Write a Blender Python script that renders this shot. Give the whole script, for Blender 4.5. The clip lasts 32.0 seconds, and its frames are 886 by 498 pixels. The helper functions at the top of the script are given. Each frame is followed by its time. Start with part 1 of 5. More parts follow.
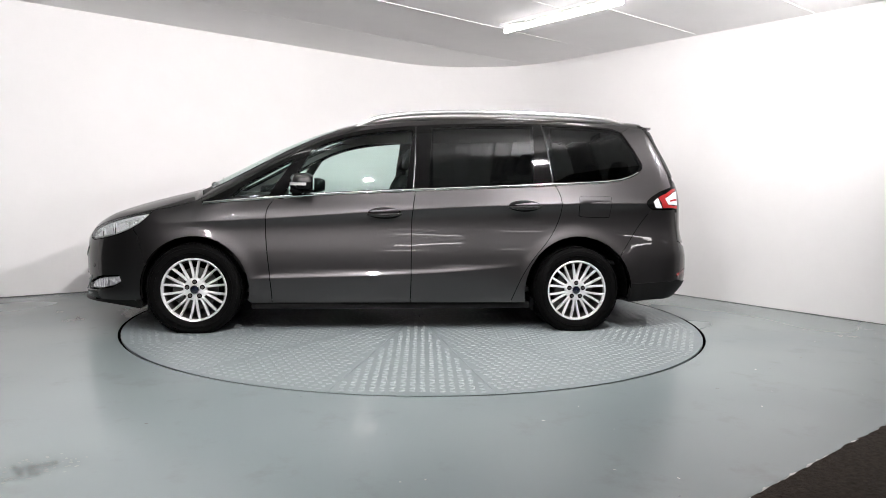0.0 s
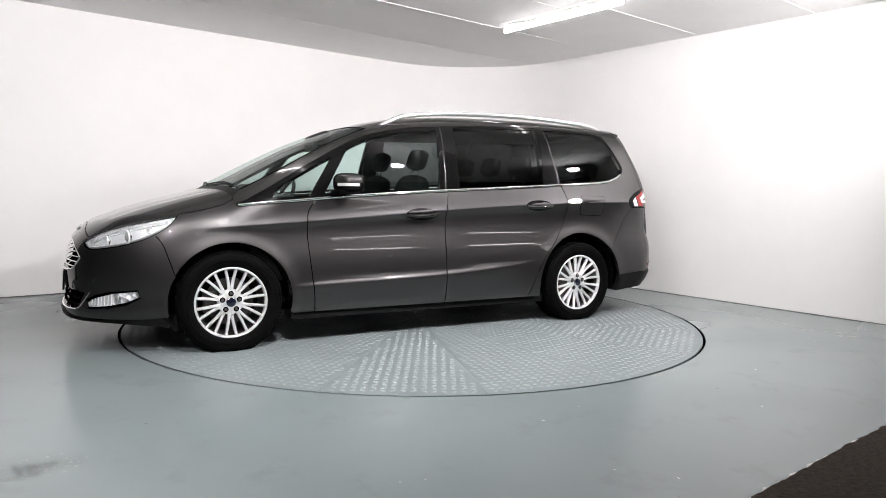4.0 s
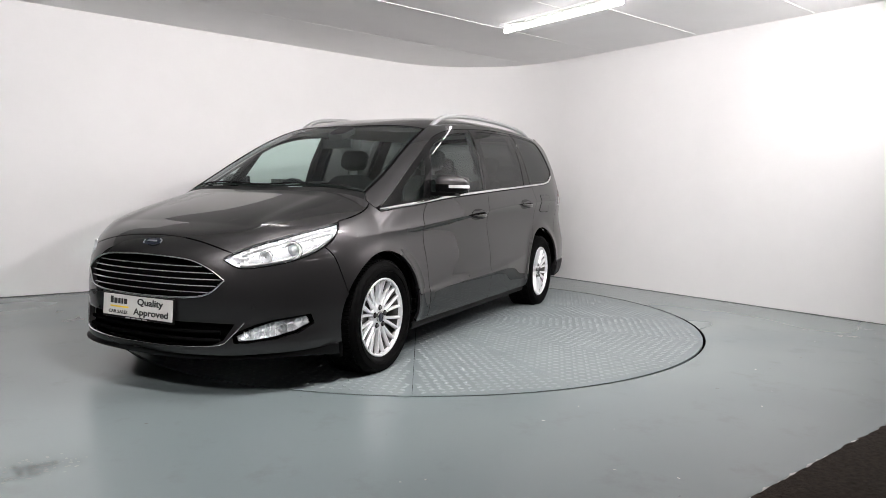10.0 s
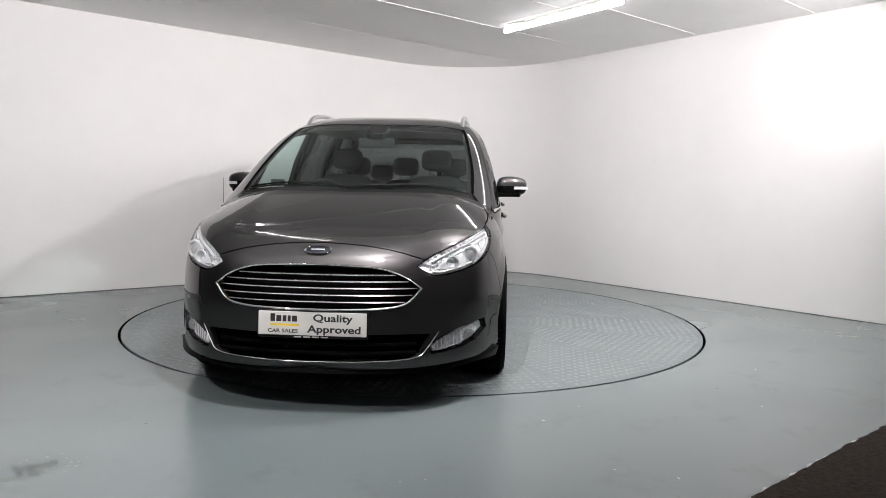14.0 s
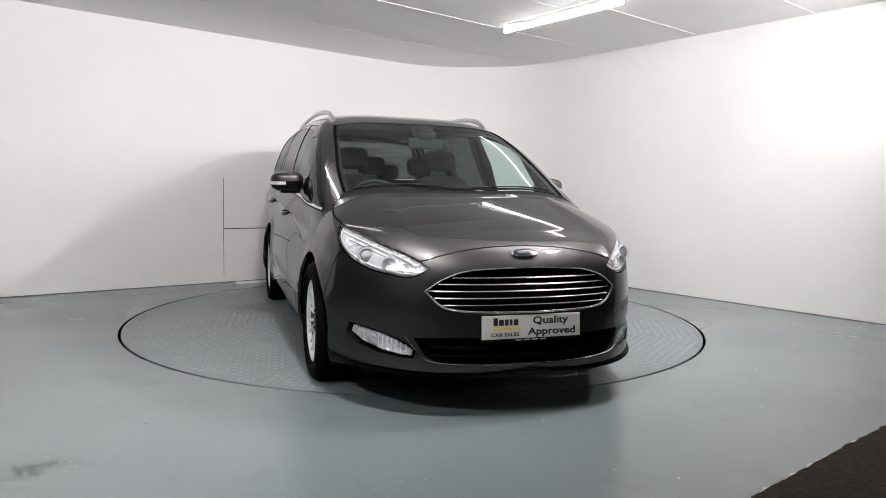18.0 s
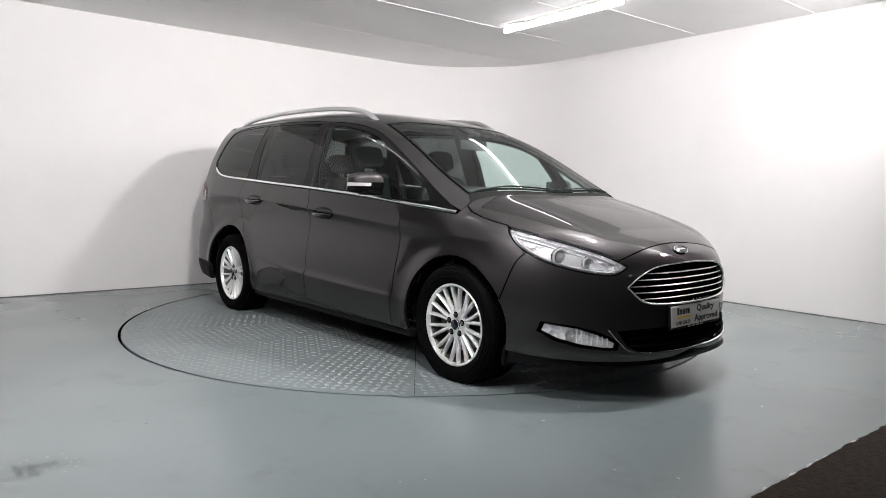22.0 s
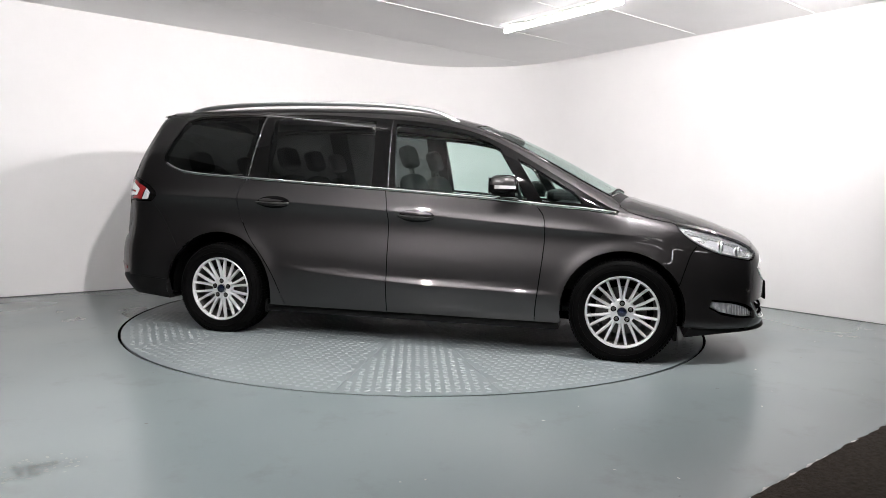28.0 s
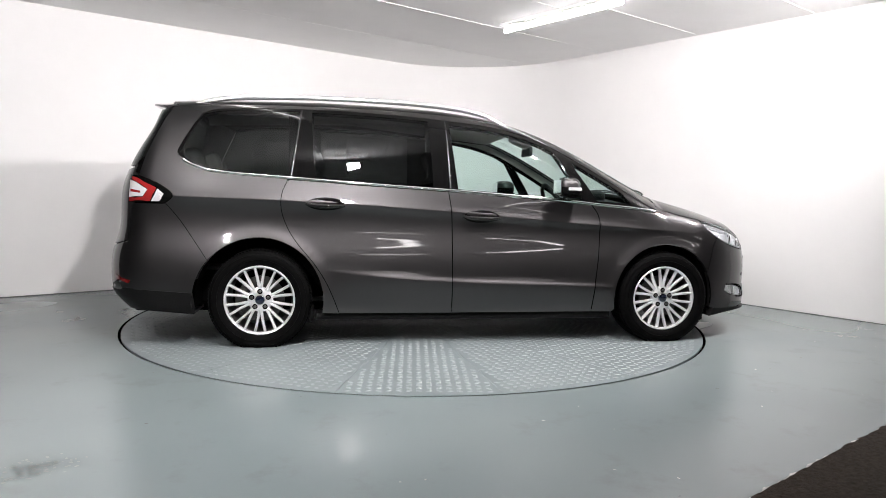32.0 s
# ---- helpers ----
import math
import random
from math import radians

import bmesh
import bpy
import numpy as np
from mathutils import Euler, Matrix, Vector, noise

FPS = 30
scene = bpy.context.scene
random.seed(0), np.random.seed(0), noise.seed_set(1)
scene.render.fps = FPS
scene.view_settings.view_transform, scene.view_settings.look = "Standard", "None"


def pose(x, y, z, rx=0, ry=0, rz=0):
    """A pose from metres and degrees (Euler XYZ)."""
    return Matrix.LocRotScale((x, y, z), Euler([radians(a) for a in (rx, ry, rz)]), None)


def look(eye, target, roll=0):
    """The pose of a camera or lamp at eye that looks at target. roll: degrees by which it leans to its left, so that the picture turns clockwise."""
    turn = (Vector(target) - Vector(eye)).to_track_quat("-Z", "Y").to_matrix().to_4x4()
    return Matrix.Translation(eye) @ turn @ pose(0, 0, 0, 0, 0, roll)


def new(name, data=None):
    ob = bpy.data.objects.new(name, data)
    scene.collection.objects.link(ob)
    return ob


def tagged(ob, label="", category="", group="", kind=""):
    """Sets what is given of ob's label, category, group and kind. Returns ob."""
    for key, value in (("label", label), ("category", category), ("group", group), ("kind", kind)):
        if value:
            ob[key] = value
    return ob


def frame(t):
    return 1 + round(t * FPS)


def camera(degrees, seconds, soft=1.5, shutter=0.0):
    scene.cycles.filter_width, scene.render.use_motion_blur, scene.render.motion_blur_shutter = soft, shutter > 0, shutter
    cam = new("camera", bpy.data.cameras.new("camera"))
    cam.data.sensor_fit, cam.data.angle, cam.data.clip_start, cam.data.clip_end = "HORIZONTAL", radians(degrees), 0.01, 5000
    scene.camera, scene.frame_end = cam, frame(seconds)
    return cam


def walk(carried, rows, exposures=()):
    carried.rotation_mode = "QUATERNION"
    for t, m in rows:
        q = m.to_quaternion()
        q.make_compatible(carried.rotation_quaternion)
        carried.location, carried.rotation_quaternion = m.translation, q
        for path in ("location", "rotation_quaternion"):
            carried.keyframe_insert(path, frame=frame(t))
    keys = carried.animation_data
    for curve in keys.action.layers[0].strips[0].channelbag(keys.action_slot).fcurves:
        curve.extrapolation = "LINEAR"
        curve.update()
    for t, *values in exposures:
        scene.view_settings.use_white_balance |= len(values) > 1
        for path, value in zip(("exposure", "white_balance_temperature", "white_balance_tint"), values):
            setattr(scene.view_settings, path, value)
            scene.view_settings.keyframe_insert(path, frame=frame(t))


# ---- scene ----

# ---- camera ----
cam = camera(66.70, 32.0, 0.7)
VIEW = look((0.0, -5.710, 1.0548), (0.03729, -4.71420, 0.97076), 1.10)
walk(cam, [(0.0, VIEW), (32.0, VIEW)],
     exposures=[(0.0, 0.10), (5.0, 0.05), (9.0, -0.10), (13.0, -0.17), (20.0, -0.15), (24.0, 0.05), (28.0, 0.10), (32.0, 0.12)])

# ---- world, lamps, exposure ----
scene.view_settings.exposure = 0.0
world = bpy.data.worlds.new("world")
scene.world = world
world.use_nodes = True
world.node_tree.nodes["Background"].inputs[0].default_value = (0.9, 0.95, 1.0, 1)
world.node_tree.nodes["Background"].inputs[1].default_value = 0.005

# the room's own axes: A runs along the long white wall, N points at it
ROOM = Matrix(((0.804, -0.595, 0, 0), (0.595, 0.804, 0, 0), (0, 0, 1, 0), (0, 0, 0, 1)))
CEIL = 2.725
WALL_N, WALL_A, ROUND = 2.79, 3.09, 1.57
EDGE_N = -3.49
LANE_N = -3.60
# ceiling battens: a, n of the middle, length, turn
TUBE_GLOW = 20
BATTENS = [(1.375, -0.26, 1.43, 0), (-1.47, 0.10, 1.43, 0),
           (-4.6, -8.6, 1.43, 90), (-1.8, -8.6, 1.43, 90), (1.0, -8.6, 1.43, 90), (3.8, -8.6, 1.43, 90),
           (-3.2, -6.6, 1.43, 90), (2.4, -6.6, 1.43, 90)]
# compact floodlights in a row over the front edge of the bay: a, n, z, brightness, a of the spot that each is turned to
# The last one is an added helper that brightens the left of the bay.
FLOODS = [(2.45, -2.95, 2.56, 1850, 0.45), (0.06, -2.55, 2.48, 2800, 0.1), (-2.05, -2.50, 2.60, 2600, -1.8), (-4.15, -2.45, 2.56, 1900, -2.2)]


def room(a, n, z=0.0):
    return ROOM @ Vector((a, n, z))


# ---- materials ----
def material(name, color, rough=0.5, metal=0.0, coat=0.0, noise_scale=0.0, vary=0.0, bump=0.0, bump_scale=0.0, rough_vary=0.0, spec=0.5):
    """A principled surface with variation at two scales."""
    m = bpy.data.materials.new(name)
    m.use_nodes = True
    nt = m.node_tree
    b = nt.nodes["Principled BSDF"]
    b.inputs["Base Color"].default_value = (*color, 1)
    b.inputs["Roughness"].default_value = rough
    b.inputs["Metallic"].default_value = metal
    b.inputs["Coat Weight"].default_value = coat
    b.inputs["Coat Roughness"].default_value = 0.03
    b.inputs["Specular IOR Level"].default_value = spec
    if vary or rough_vary or bump:
        tc = nt.nodes.new("ShaderNodeTexCoord")
        big = nt.nodes.new("ShaderNodeTexNoise")
        big.inputs["Scale"].default_value = noise_scale
        big.inputs["Detail"].default_value = 8
        big.inputs["Roughness"].default_value = 0.65
        nt.links.new(tc.outputs["Object"], big.inputs["Vector"])
    if vary:
        ramp = nt.nodes.new("ShaderNodeMapRange")
        ramp.inputs["From Min"].default_value, ramp.inputs["From Max"].default_value = 0.3, 0.7
        ramp.inputs["To Min"].default_value, ramp.inputs["To Max"].default_value = 1 - vary, 1 + vary
        nt.links.new(big.outputs["Fac"], ramp.inputs["Value"])
        mix = nt.nodes.new("ShaderNodeVectorMath")
        mix.operation = "SCALE"
        mix.inputs[0].default_value = color
        nt.links.new(ramp.outputs[0], mix.inputs["Scale"])
        nt.links.new(mix.outputs[0], b.inputs["Base Color"])
    if rough_vary:
        r2 = nt.nodes.new("ShaderNodeMapRange")
        r2.inputs["From Min"].default_value, r2.inputs["From Max"].default_value = 0.3, 0.7
        r2.inputs["To Min"].default_value, r2.inputs["To Max"].default_value = rough - rough_vary, rough + rough_vary
        nt.links.new(big.outputs["Fac"], r2.inputs["Value"])
        nt.links.new(r2.outputs[0], b.inputs["Roughness"])
    if bump:
        fine = nt.nodes.new("ShaderNodeTexNoise")
        fine.inputs["Scale"].default_value = bump_scale
        fine.inputs["Detail"].default_value = 5
        nt.links.new(tc.outputs["Object"], fine.inputs["Vector"])
        bp = nt.nodes.new("ShaderNodeBump")
        bp.inputs["Strength"].default_value = bump
        bp.inputs["Distance"].default_value = 0.01
        nt.links.new(fine.outputs["Fac"], bp.inputs["Height"])
        nt.links.new(bp.outputs[0], b.inputs["Normal"])
    return m


def glass_material(name, tint, gloss=0.03):
    m = bpy.data.materials.new(name)
    m.use_nodes = True
    nt = m.node_tree
    nt.nodes.remove(nt.nodes["Principled BSDF"])
    out = nt.nodes["Material Output"]
    tr = nt.nodes.new("ShaderNodeBsdfTransparent")
    tr.inputs[0].default_value = (*tint, 1)
    gl = nt.nodes.new("ShaderNodeBsdfGlossy")
    gl.inputs["Roughness"].default_value = 0.01
    gl.inputs["Color"].default_value = (0.95, 0.97, 0.97, 1)
    lw = nt.nodes.new("ShaderNodeLayerWeight")
    lw.inputs["Blend"].default_value = 0.5
    pw = nt.nodes.new("ShaderNodeMath")
    pw.operation = "POWER"
    pw.inputs[1].default_value = 4.2
    nt.links.new(lw.outputs["Facing"], pw.inputs[0])
    fr = nt.nodes.new("ShaderNodeMath")
    fr.operation = "MULTIPLY_ADD"
    fr.inputs[1].default_value, fr.inputs[2].default_value = 0.46, gloss
    nt.links.new(pw.outputs[0], fr.inputs[0])
    mx = nt.nodes.new("ShaderNodeMixShader")
    nt.links.new(fr.outputs[0], mx.inputs[0])
    nt.links.new(tr.outputs[0], mx.inputs[1])
    nt.links.new(gl.outputs[0], mx.inputs[2])
    nt.links.new(mx.outputs[0], out.inputs[0])
    return m


def glow_material(name, color, strength):
    m = bpy.data.materials.new(name)
    m.use_nodes = True
    b = m.node_tree.nodes["Principled BSDF"]
    b.inputs["Base Color"].default_value = (0.9, 0.9, 0.9, 1)
    b.inputs["Emission Color"].default_value = (*color, 1)
    b.inputs["Emission Strength"].default_value = strength
    return m


def paint_material():
    """Dark grey metallic lacquer: flakes under a clear coat."""
    m = material("grey_metallic_paint", (0.051, 0.0488, 0.0497), 0.43, 1.0, 1.0)
    nt = m.node_tree
    b = nt.nodes["Principled BSDF"]
    b.inputs["Coat IOR"].default_value = 1.5
    b.inputs["Specular Tint"].default_value = (0.12, 0.12, 0.12, 1)
    tc = nt.nodes.new("ShaderNodeTexCoord")
    vor = nt.nodes.new("ShaderNodeTexVoronoi")
    vor.inputs["Scale"].default_value = 900
    nt.links.new(tc.outputs["Object"], vor.inputs["Vector"])
    mr = nt.nodes.new("ShaderNodeMapRange")
    mr.inputs["To Min"].default_value, mr.inputs["To Max"].default_value = 0.40, 0.47
    nt.links.new(vor.outputs["Distance"], mr.inputs["Value"])
    nt.links.new(mr.outputs[0], b.inputs["Roughness"])
    return m


WHITE = material("white_wall_paint", (0.80, 0.788, 0.782), 0.62, noise_scale=1.3, vary=0.025, bump=0.12, bump_scale=14)
CEILING = material("white_ceiling_board", (0.89, 0.885, 0.88), 0.7, noise_scale=1.1, vary=0.03, bump=0.06, bump_scale=20)
STRIP = material("white_cover_strip", (0.82, 0.82, 0.81), 0.4)
def floor_material():
    """Glossy floor paint: broad soft blotches, slightly uneven gloss."""
    m = material("blue_grey_floor_paint", (0.15, 0.18, 0.183), 0.24)
    nt = m.node_tree
    b = nt.nodes["Principled BSDF"]
    tc = nt.nodes.new("ShaderNodeTexCoord")
    n = nt.nodes.new("ShaderNodeTexNoise")
    n.inputs["Scale"].default_value, n.inputs["Detail"].default_value, n.inputs["Roughness"].default_value = 0.7, 2, 0.4
    nt.links.new(tc.outputs["Object"], n.inputs["Vector"])
    ramp = nt.nodes.new("ShaderNodeValToRGB")
    ramp.color_ramp.elements[0].position, ramp.color_ramp.elements[1].position = 0.25, 0.75
    ramp.color_ramp.elements[0].color = (0.142, 0.170, 0.173, 1)
    ramp.color_ramp.elements[1].color = (0.176, 0.203, 0.202, 1)
    nt.links.new(n.outputs["Fac"], ramp.inputs["Fac"])
    scuff = nt.nodes.new("ShaderNodeTexNoise")
    scuff.inputs["Scale"].default_value, scuff.inputs["Detail"].default_value, scuff.inputs["Roughness"].default_value = 3.2, 9, 0.68
    nt.links.new(tc.outputs["Object"], scuff.inputs["Vector"])
    cut = nt.nodes.new("ShaderNodeMapRange")
    for key, v in (("From Min", 0.56), ("From Max", 0.70), ("To Min", 0.0), ("To Max", 0.30)):
        cut.inputs[key].default_value = v
    nt.links.new(scuff.outputs["Fac"], cut.inputs["Value"])
    worn = nt.nodes.new("ShaderNodeMix")
    worn.data_type = "RGBA"
    nt.links.new(cut.outputs[0], worn.inputs["Factor"])
    nt.links.new(ramp.outputs["Color"], worn.inputs["A"])
    worn.inputs["B"].default_value = (0.105, 0.115, 0.110, 1)
    nt.links.new(worn.outputs["Result"], b.inputs["Base Color"])
    gloss = nt.nodes.new("ShaderNodeMapRange")
    for key, v in (("From Min", 0.3), ("From Max", 0.7), ("To Min", 0.20), ("To Max", 0.28)):
        gloss.inputs[key].default_value = v
    nt.links.new(n.outputs["Fac"], gloss.inputs["Value"])
    nt.links.new(gloss.outputs[0], b.inputs["Roughness"])
    return m


def facet_material(name, color, metal, rough, cells):
    """A silvered bowl broken into small facets."""
    m = material(name, color, rough, metal)
    nt = m.node_tree
    tc = nt.nodes.new("ShaderNodeTexCoord")
    vor = nt.nodes.new("ShaderNodeTexVoronoi")
    vor.inputs["Scale"].default_value = cells
    nt.links.new(tc.outputs["Object"], vor.inputs["Vector"])
    bp = nt.nodes.new("ShaderNodeBump")
    bp.inputs["Strength"].default_value, bp.inputs["Distance"].default_value = 1.0, 0.02
    nt.links.new(vor.outputs["Distance"], bp.inputs["Height"])
    nt.links.new(bp.outputs[0], nt.nodes["Principled BSDF"].inputs["Normal"])
    return m


FLOOR = floor_material()
CARPET = material("brown_asphalt", (0.029, 0.0215, 0.0160), 0.95, noise_scale=45, vary=0.6, bump=1.0, bump_scale=160, spec=0.2)
PLATE = material("painted_tread_plate", (0.140, 0.165, 0.169), 0.38, noise_scale=3.0, vary=0.12, bump=0.06, bump_scale=30, rough_vary=0.08)
# Paler than the plate: worn tops, with part of their sheen put into the colour.
LUG = material("worn_tread_lug_sheen", (0.245, 0.27, 0.272), 0.50, noise_scale=9, vary=0.16)
# Near-black for seals, and for shade in gaps and recesses put into the colour.
DARK = material("black_and_gap_shade", (0.003, 0.003, 0.003), 0.9, spec=0.0)
PAINT = paint_material()
CHROME = material("chrome", (0.86, 0.86, 0.86), 0.07, 1.0)
SOFTCHROME = material("satin_chrome", (0.84, 0.84, 0.84), 0.19, 1.0)
SATIN = material("satin_aluminium", (0.72, 0.72, 0.72), 0.28, 1.0)
DARKTRIM = material("dark_satin_trim", (0.035, 0.035, 0.035), 0.25, 0.8)
ALLOY = material("silver_alloy_lacquer", (0.88, 0.88, 0.89), 0.28, 0.65, 0.6)
BLACK = material("black_plastic", (0.006, 0.006, 0.006), 0.5, noise_scale=80, vary=0.2, bump=0.08, bump_scale=300, spec=0.12)
GLOSSBLACK = material("gloss_black", (0.0035, 0.0035, 0.0035), 0.06, 0, 0.0, spec=0.11)
HANDLE = material("dark_handle_lacquer", (0.009, 0.009, 0.009), 0.12, 0, 0.35, spec=0.3)
GREYLENS = material("silvered_lamp_part", (0.85, 0.85, 0.86), 0.30, 0.5)
RUBBER = material("tyre_rubber", (0.0025, 0.0025, 0.0025), 0.65, noise_scale=20, vary=0.2, bump=0.1, bump_scale=120, spec=0.03)
STEEL = material("brake_steel", (0.14, 0.135, 0.13), 0.42, 1.0)
FABRIC = material("charcoal_seat_fabric", (0.008, 0.008, 0.008), 0.9, noise_scale=40, vary=0.2, bump=0.3, bump_scale=400, spec=0.2)
TRIMGREY = material("light_grey_headlining", (0.50, 0.49, 0.47), 0.85, noise_scale=30, vary=0.06)
DASH = material("dark_dashboard", (0.010, 0.010, 0.0105), 0.6, noise_scale=60, vary=0.15, bump=0.15, bump_scale=300, spec=0.25)
GLASS = glass_material("clear_green_glass", (0.76, 0.87, 0.84))
PRIVACY = glass_material("dark_privacy_glass", (0.105, 0.112, 0.11))
REFLECTOR = facet_material("bright_lamp_reflector", (0.94, 0.94, 0.95), 0.35, 0.16, 34)
PROJECTOR = material("projector_glass", (0.55, 0.56, 0.57), 0.14, 0.4)
LENS = glass_material("clear_lamp_lens", (0.93, 0.94, 0.95))
REDLENS = material("red_lamp_lens", (0.24, 0.016, 0.016), 0.10, 0, 0.5)
FOGBOWL = facet_material("fog_lamp_reflector", (0.90, 0.90, 0.91), 0.4, 0.18, 28)
DARKRED = material("dark_red_reflector", (0.16, 0.008, 0.008), 0.12, 0, 0.6)
TAILCLEAR = material("clear_tail_lens", (0.72, 0.72, 0.73), 0.16, 0.2, 0.8)
CLEARWHITE = material("white_lamp_lens", (0.40, 0.40, 0.40), 0.34, 0, 0.2)
WHITEPLATE = material("white_plate_film", (0.62, 0.61, 0.585), 0.30)
BLACKINK = material("black_print", (0.012, 0.012, 0.012), 0.5)
YELLOWINK = material("yellow_print", (0.80, 0.55, 0.03), 0.5)
GREYINK = material("grey_print", (0.45, 0.45, 0.45), 0.5)
BLUE = material("blue_badge_enamel", (0.004, 0.006, 0.016), 0.2, 0, 0.4)
# For surfaces out of view, kept dark so that the car reflects dark.
UNSEEN_GREY = material("unseen_dark_grey", (0.08, 0.078, 0.075), 0.85, noise_scale=2, vary=0.15, bump=0.2, bump_scale=20)
GRIT = material("dark_grit", (0.03, 0.03, 0.028), 0.8, noise_scale=1.0, vary=0.8)
JOINT = material("dark_joint", (0.07, 0.07, 0.066), 0.9, noise_scale=3, vary=0.6)
CHIPPED = material("chipped_floor_edge", (0.26, 0.265, 0.255), 0.7, noise_scale=18, vary=0.5, bump=0.3, bump_scale=60)
SPILL = material("dried_spill", (0.10, 0.105, 0.098), 0.5, noise_scale=20, vary=0.3)
BATTEN = material("white_batten_enamel", (0.8, 0.8, 0.79), 0.35)


# ---- building helpers ----
def part(name, bm, mat, parent=None, label=""):
    """One mesh object from a bmesh, under a thing or a part."""
    me = bpy.data.meshes.new(name)
    bm.to_mesh(me)
    bm.free()
    me.materials.append(mat)
    ob = new(name, me)
    if parent:
        ob.parent = parent
    if label:
        ob["label"] = label
    return ob


def smooth(ob, angle=35):
    me = ob.data
    me.polygons.foreach_set("use_smooth", [True] * len(me.polygons))
    me.set_sharp_from_angle(angle=radians(angle))
    return ob


def box(bm, x0, y0, z0, x1, y1, z1, bevel=0.0, m=None, seg=2):
    r = bmesh.ops.create_cube(bm, size=1)
    vs = r["verts"]
    for v in vs:
        v.co = Vector((x0 if v.co.x < 0 else x1, y0 if v.co.y < 0 else y1, z0 if v.co.z < 0 else z1))
    if bevel:
        es = list({e for v in vs for e in v.link_edges})
        out = bmesh.ops.bevel(bm, geom=es, offset=bevel, segments=seg, affect="EDGES", profile=0.6)
        vs = list({v for f in out["faces"] for v in f.verts} | {v for v in vs if v.is_valid})
    if m is not None:
        bmesh.ops.transform(bm, matrix=m, verts=[v for v in vs if v.is_valid])
    return bm


def lathe(bm, profile, n=48, m=None, closed=False):
    """Turn a profile of (radius, height) about the y axis."""
    rings = []
    for r, h in profile:
        ring = []
        for k in range(n):
            t = 2 * math.pi * k / n
            co = Vector((r * math.cos(t), h, r * math.sin(t)))
            ring.append(bm.verts.new(m @ co if m is not None else co))
        rings.append(ring)
    pairs = list(zip(rings, rings[1:]))
    if closed:
        pairs.append((rings[-1], rings[0]))
    for p, q in pairs:
        for k in range(n):
            bm.faces.new((p[k], p[(k + 1) % n], q[(k + 1) % n], q[k]))
    return rings


def tube(bm, pts, r, n=8, cap=True):
    """A round bar along points; r is one radius or one for each."""
    pts = [Vector(p) for p in pts]
    rings = []
    up = Vector((0, 0, 1))
    for i, p in enumerate(pts):
        d = (pts[min(i + 1, len(pts) - 1)] - pts[max(i - 1, 0)]).normalized()
        s = d.cross(up)
        if s.length < 1e-3:
            s = Vector((1, 0, 0))
        s.normalize()
        t = s.cross(d)
        rad = r[i] if isinstance(r, (list, tuple)) else r
        rings.append([bm.verts.new(p + rad * (math.cos(2 * math.pi * k / n) * s + math.sin(2 * math.pi * k / n) * t)) for k in range(n)])
    for a, b in zip(rings, rings[1:]):
        for k in range(n):
            bm.faces.new((a[k], a[(k + 1) % n], b[(k + 1) % n], b[k]))
    if cap:
        bm.faces.new(rings[0][::-1])
        bm.faces.new(rings[-1])
    return bm


def slab(bm, outline, z0, z1):
    """An upright prism over a flat outline."""
    lo = [bm.verts.new((x, y, z0)) for x, y in outline]
    hi = [bm.verts.new((x, y, z1)) for x, y in outline]
    bm.faces.new(lo[::-1])
    bm.faces.new(hi)
    for k in range(len(lo)):
        j = (k + 1) % len(lo)
        bm.faces.new((lo[k], lo[j], hi[j], hi[k]))
    bmesh.ops.recalc_face_normals(bm, faces=bm.faces[:])
    return bm


def wall_of(bm, line, thick, z0, z1):
    """A wall that stands along a line of (x, y), with its thickness to the left of it."""
    pts = [Vector((x, y)) for x, y in line]
    back = []
    for i, p in enumerate(pts):
        d = (pts[min(i + 1, len(pts) - 1)] - pts[max(i - 1, 0)]).normalized()
        back.append(p + thick * Vector((-d.y, d.x)))
    for i in range(len(pts) - 1):
        q = [pts[i], pts[i + 1], back[i + 1], back[i]]
        lo = [bm.verts.new((v.x, v.y, z0)) for v in q]
        hi = [bm.verts.new((v.x, v.y, z1)) for v in q]
        for a, b in ((0, 1), (2, 3)):
            bm.faces.new((lo[a], lo[b], hi[b], hi[a]))
        bm.faces.new(hi)
        bm.faces.new(lo[::-1])
        if i == 0:
            bm.faces.new((lo[3], lo[0], hi[0], hi[3]))
        if i == len(pts) - 2:
            bm.faces.new((lo[1], lo[2], hi[2], hi[1]))
    bmesh.ops.remove_doubles(bm, verts=bm.verts[:], dist=1e-5)
    bmesh.ops.recalc_face_normals(bm, faces=bm.faces[:])
    return bm


# ---- the room ----
TABLE_R = 2.292
A_LEFT, A_FAR, N_BACK = -9.0, 7.0, -11.0
# The white wall stops here, out of view, to darken the car's reflections.
A_WHITE = -4.5


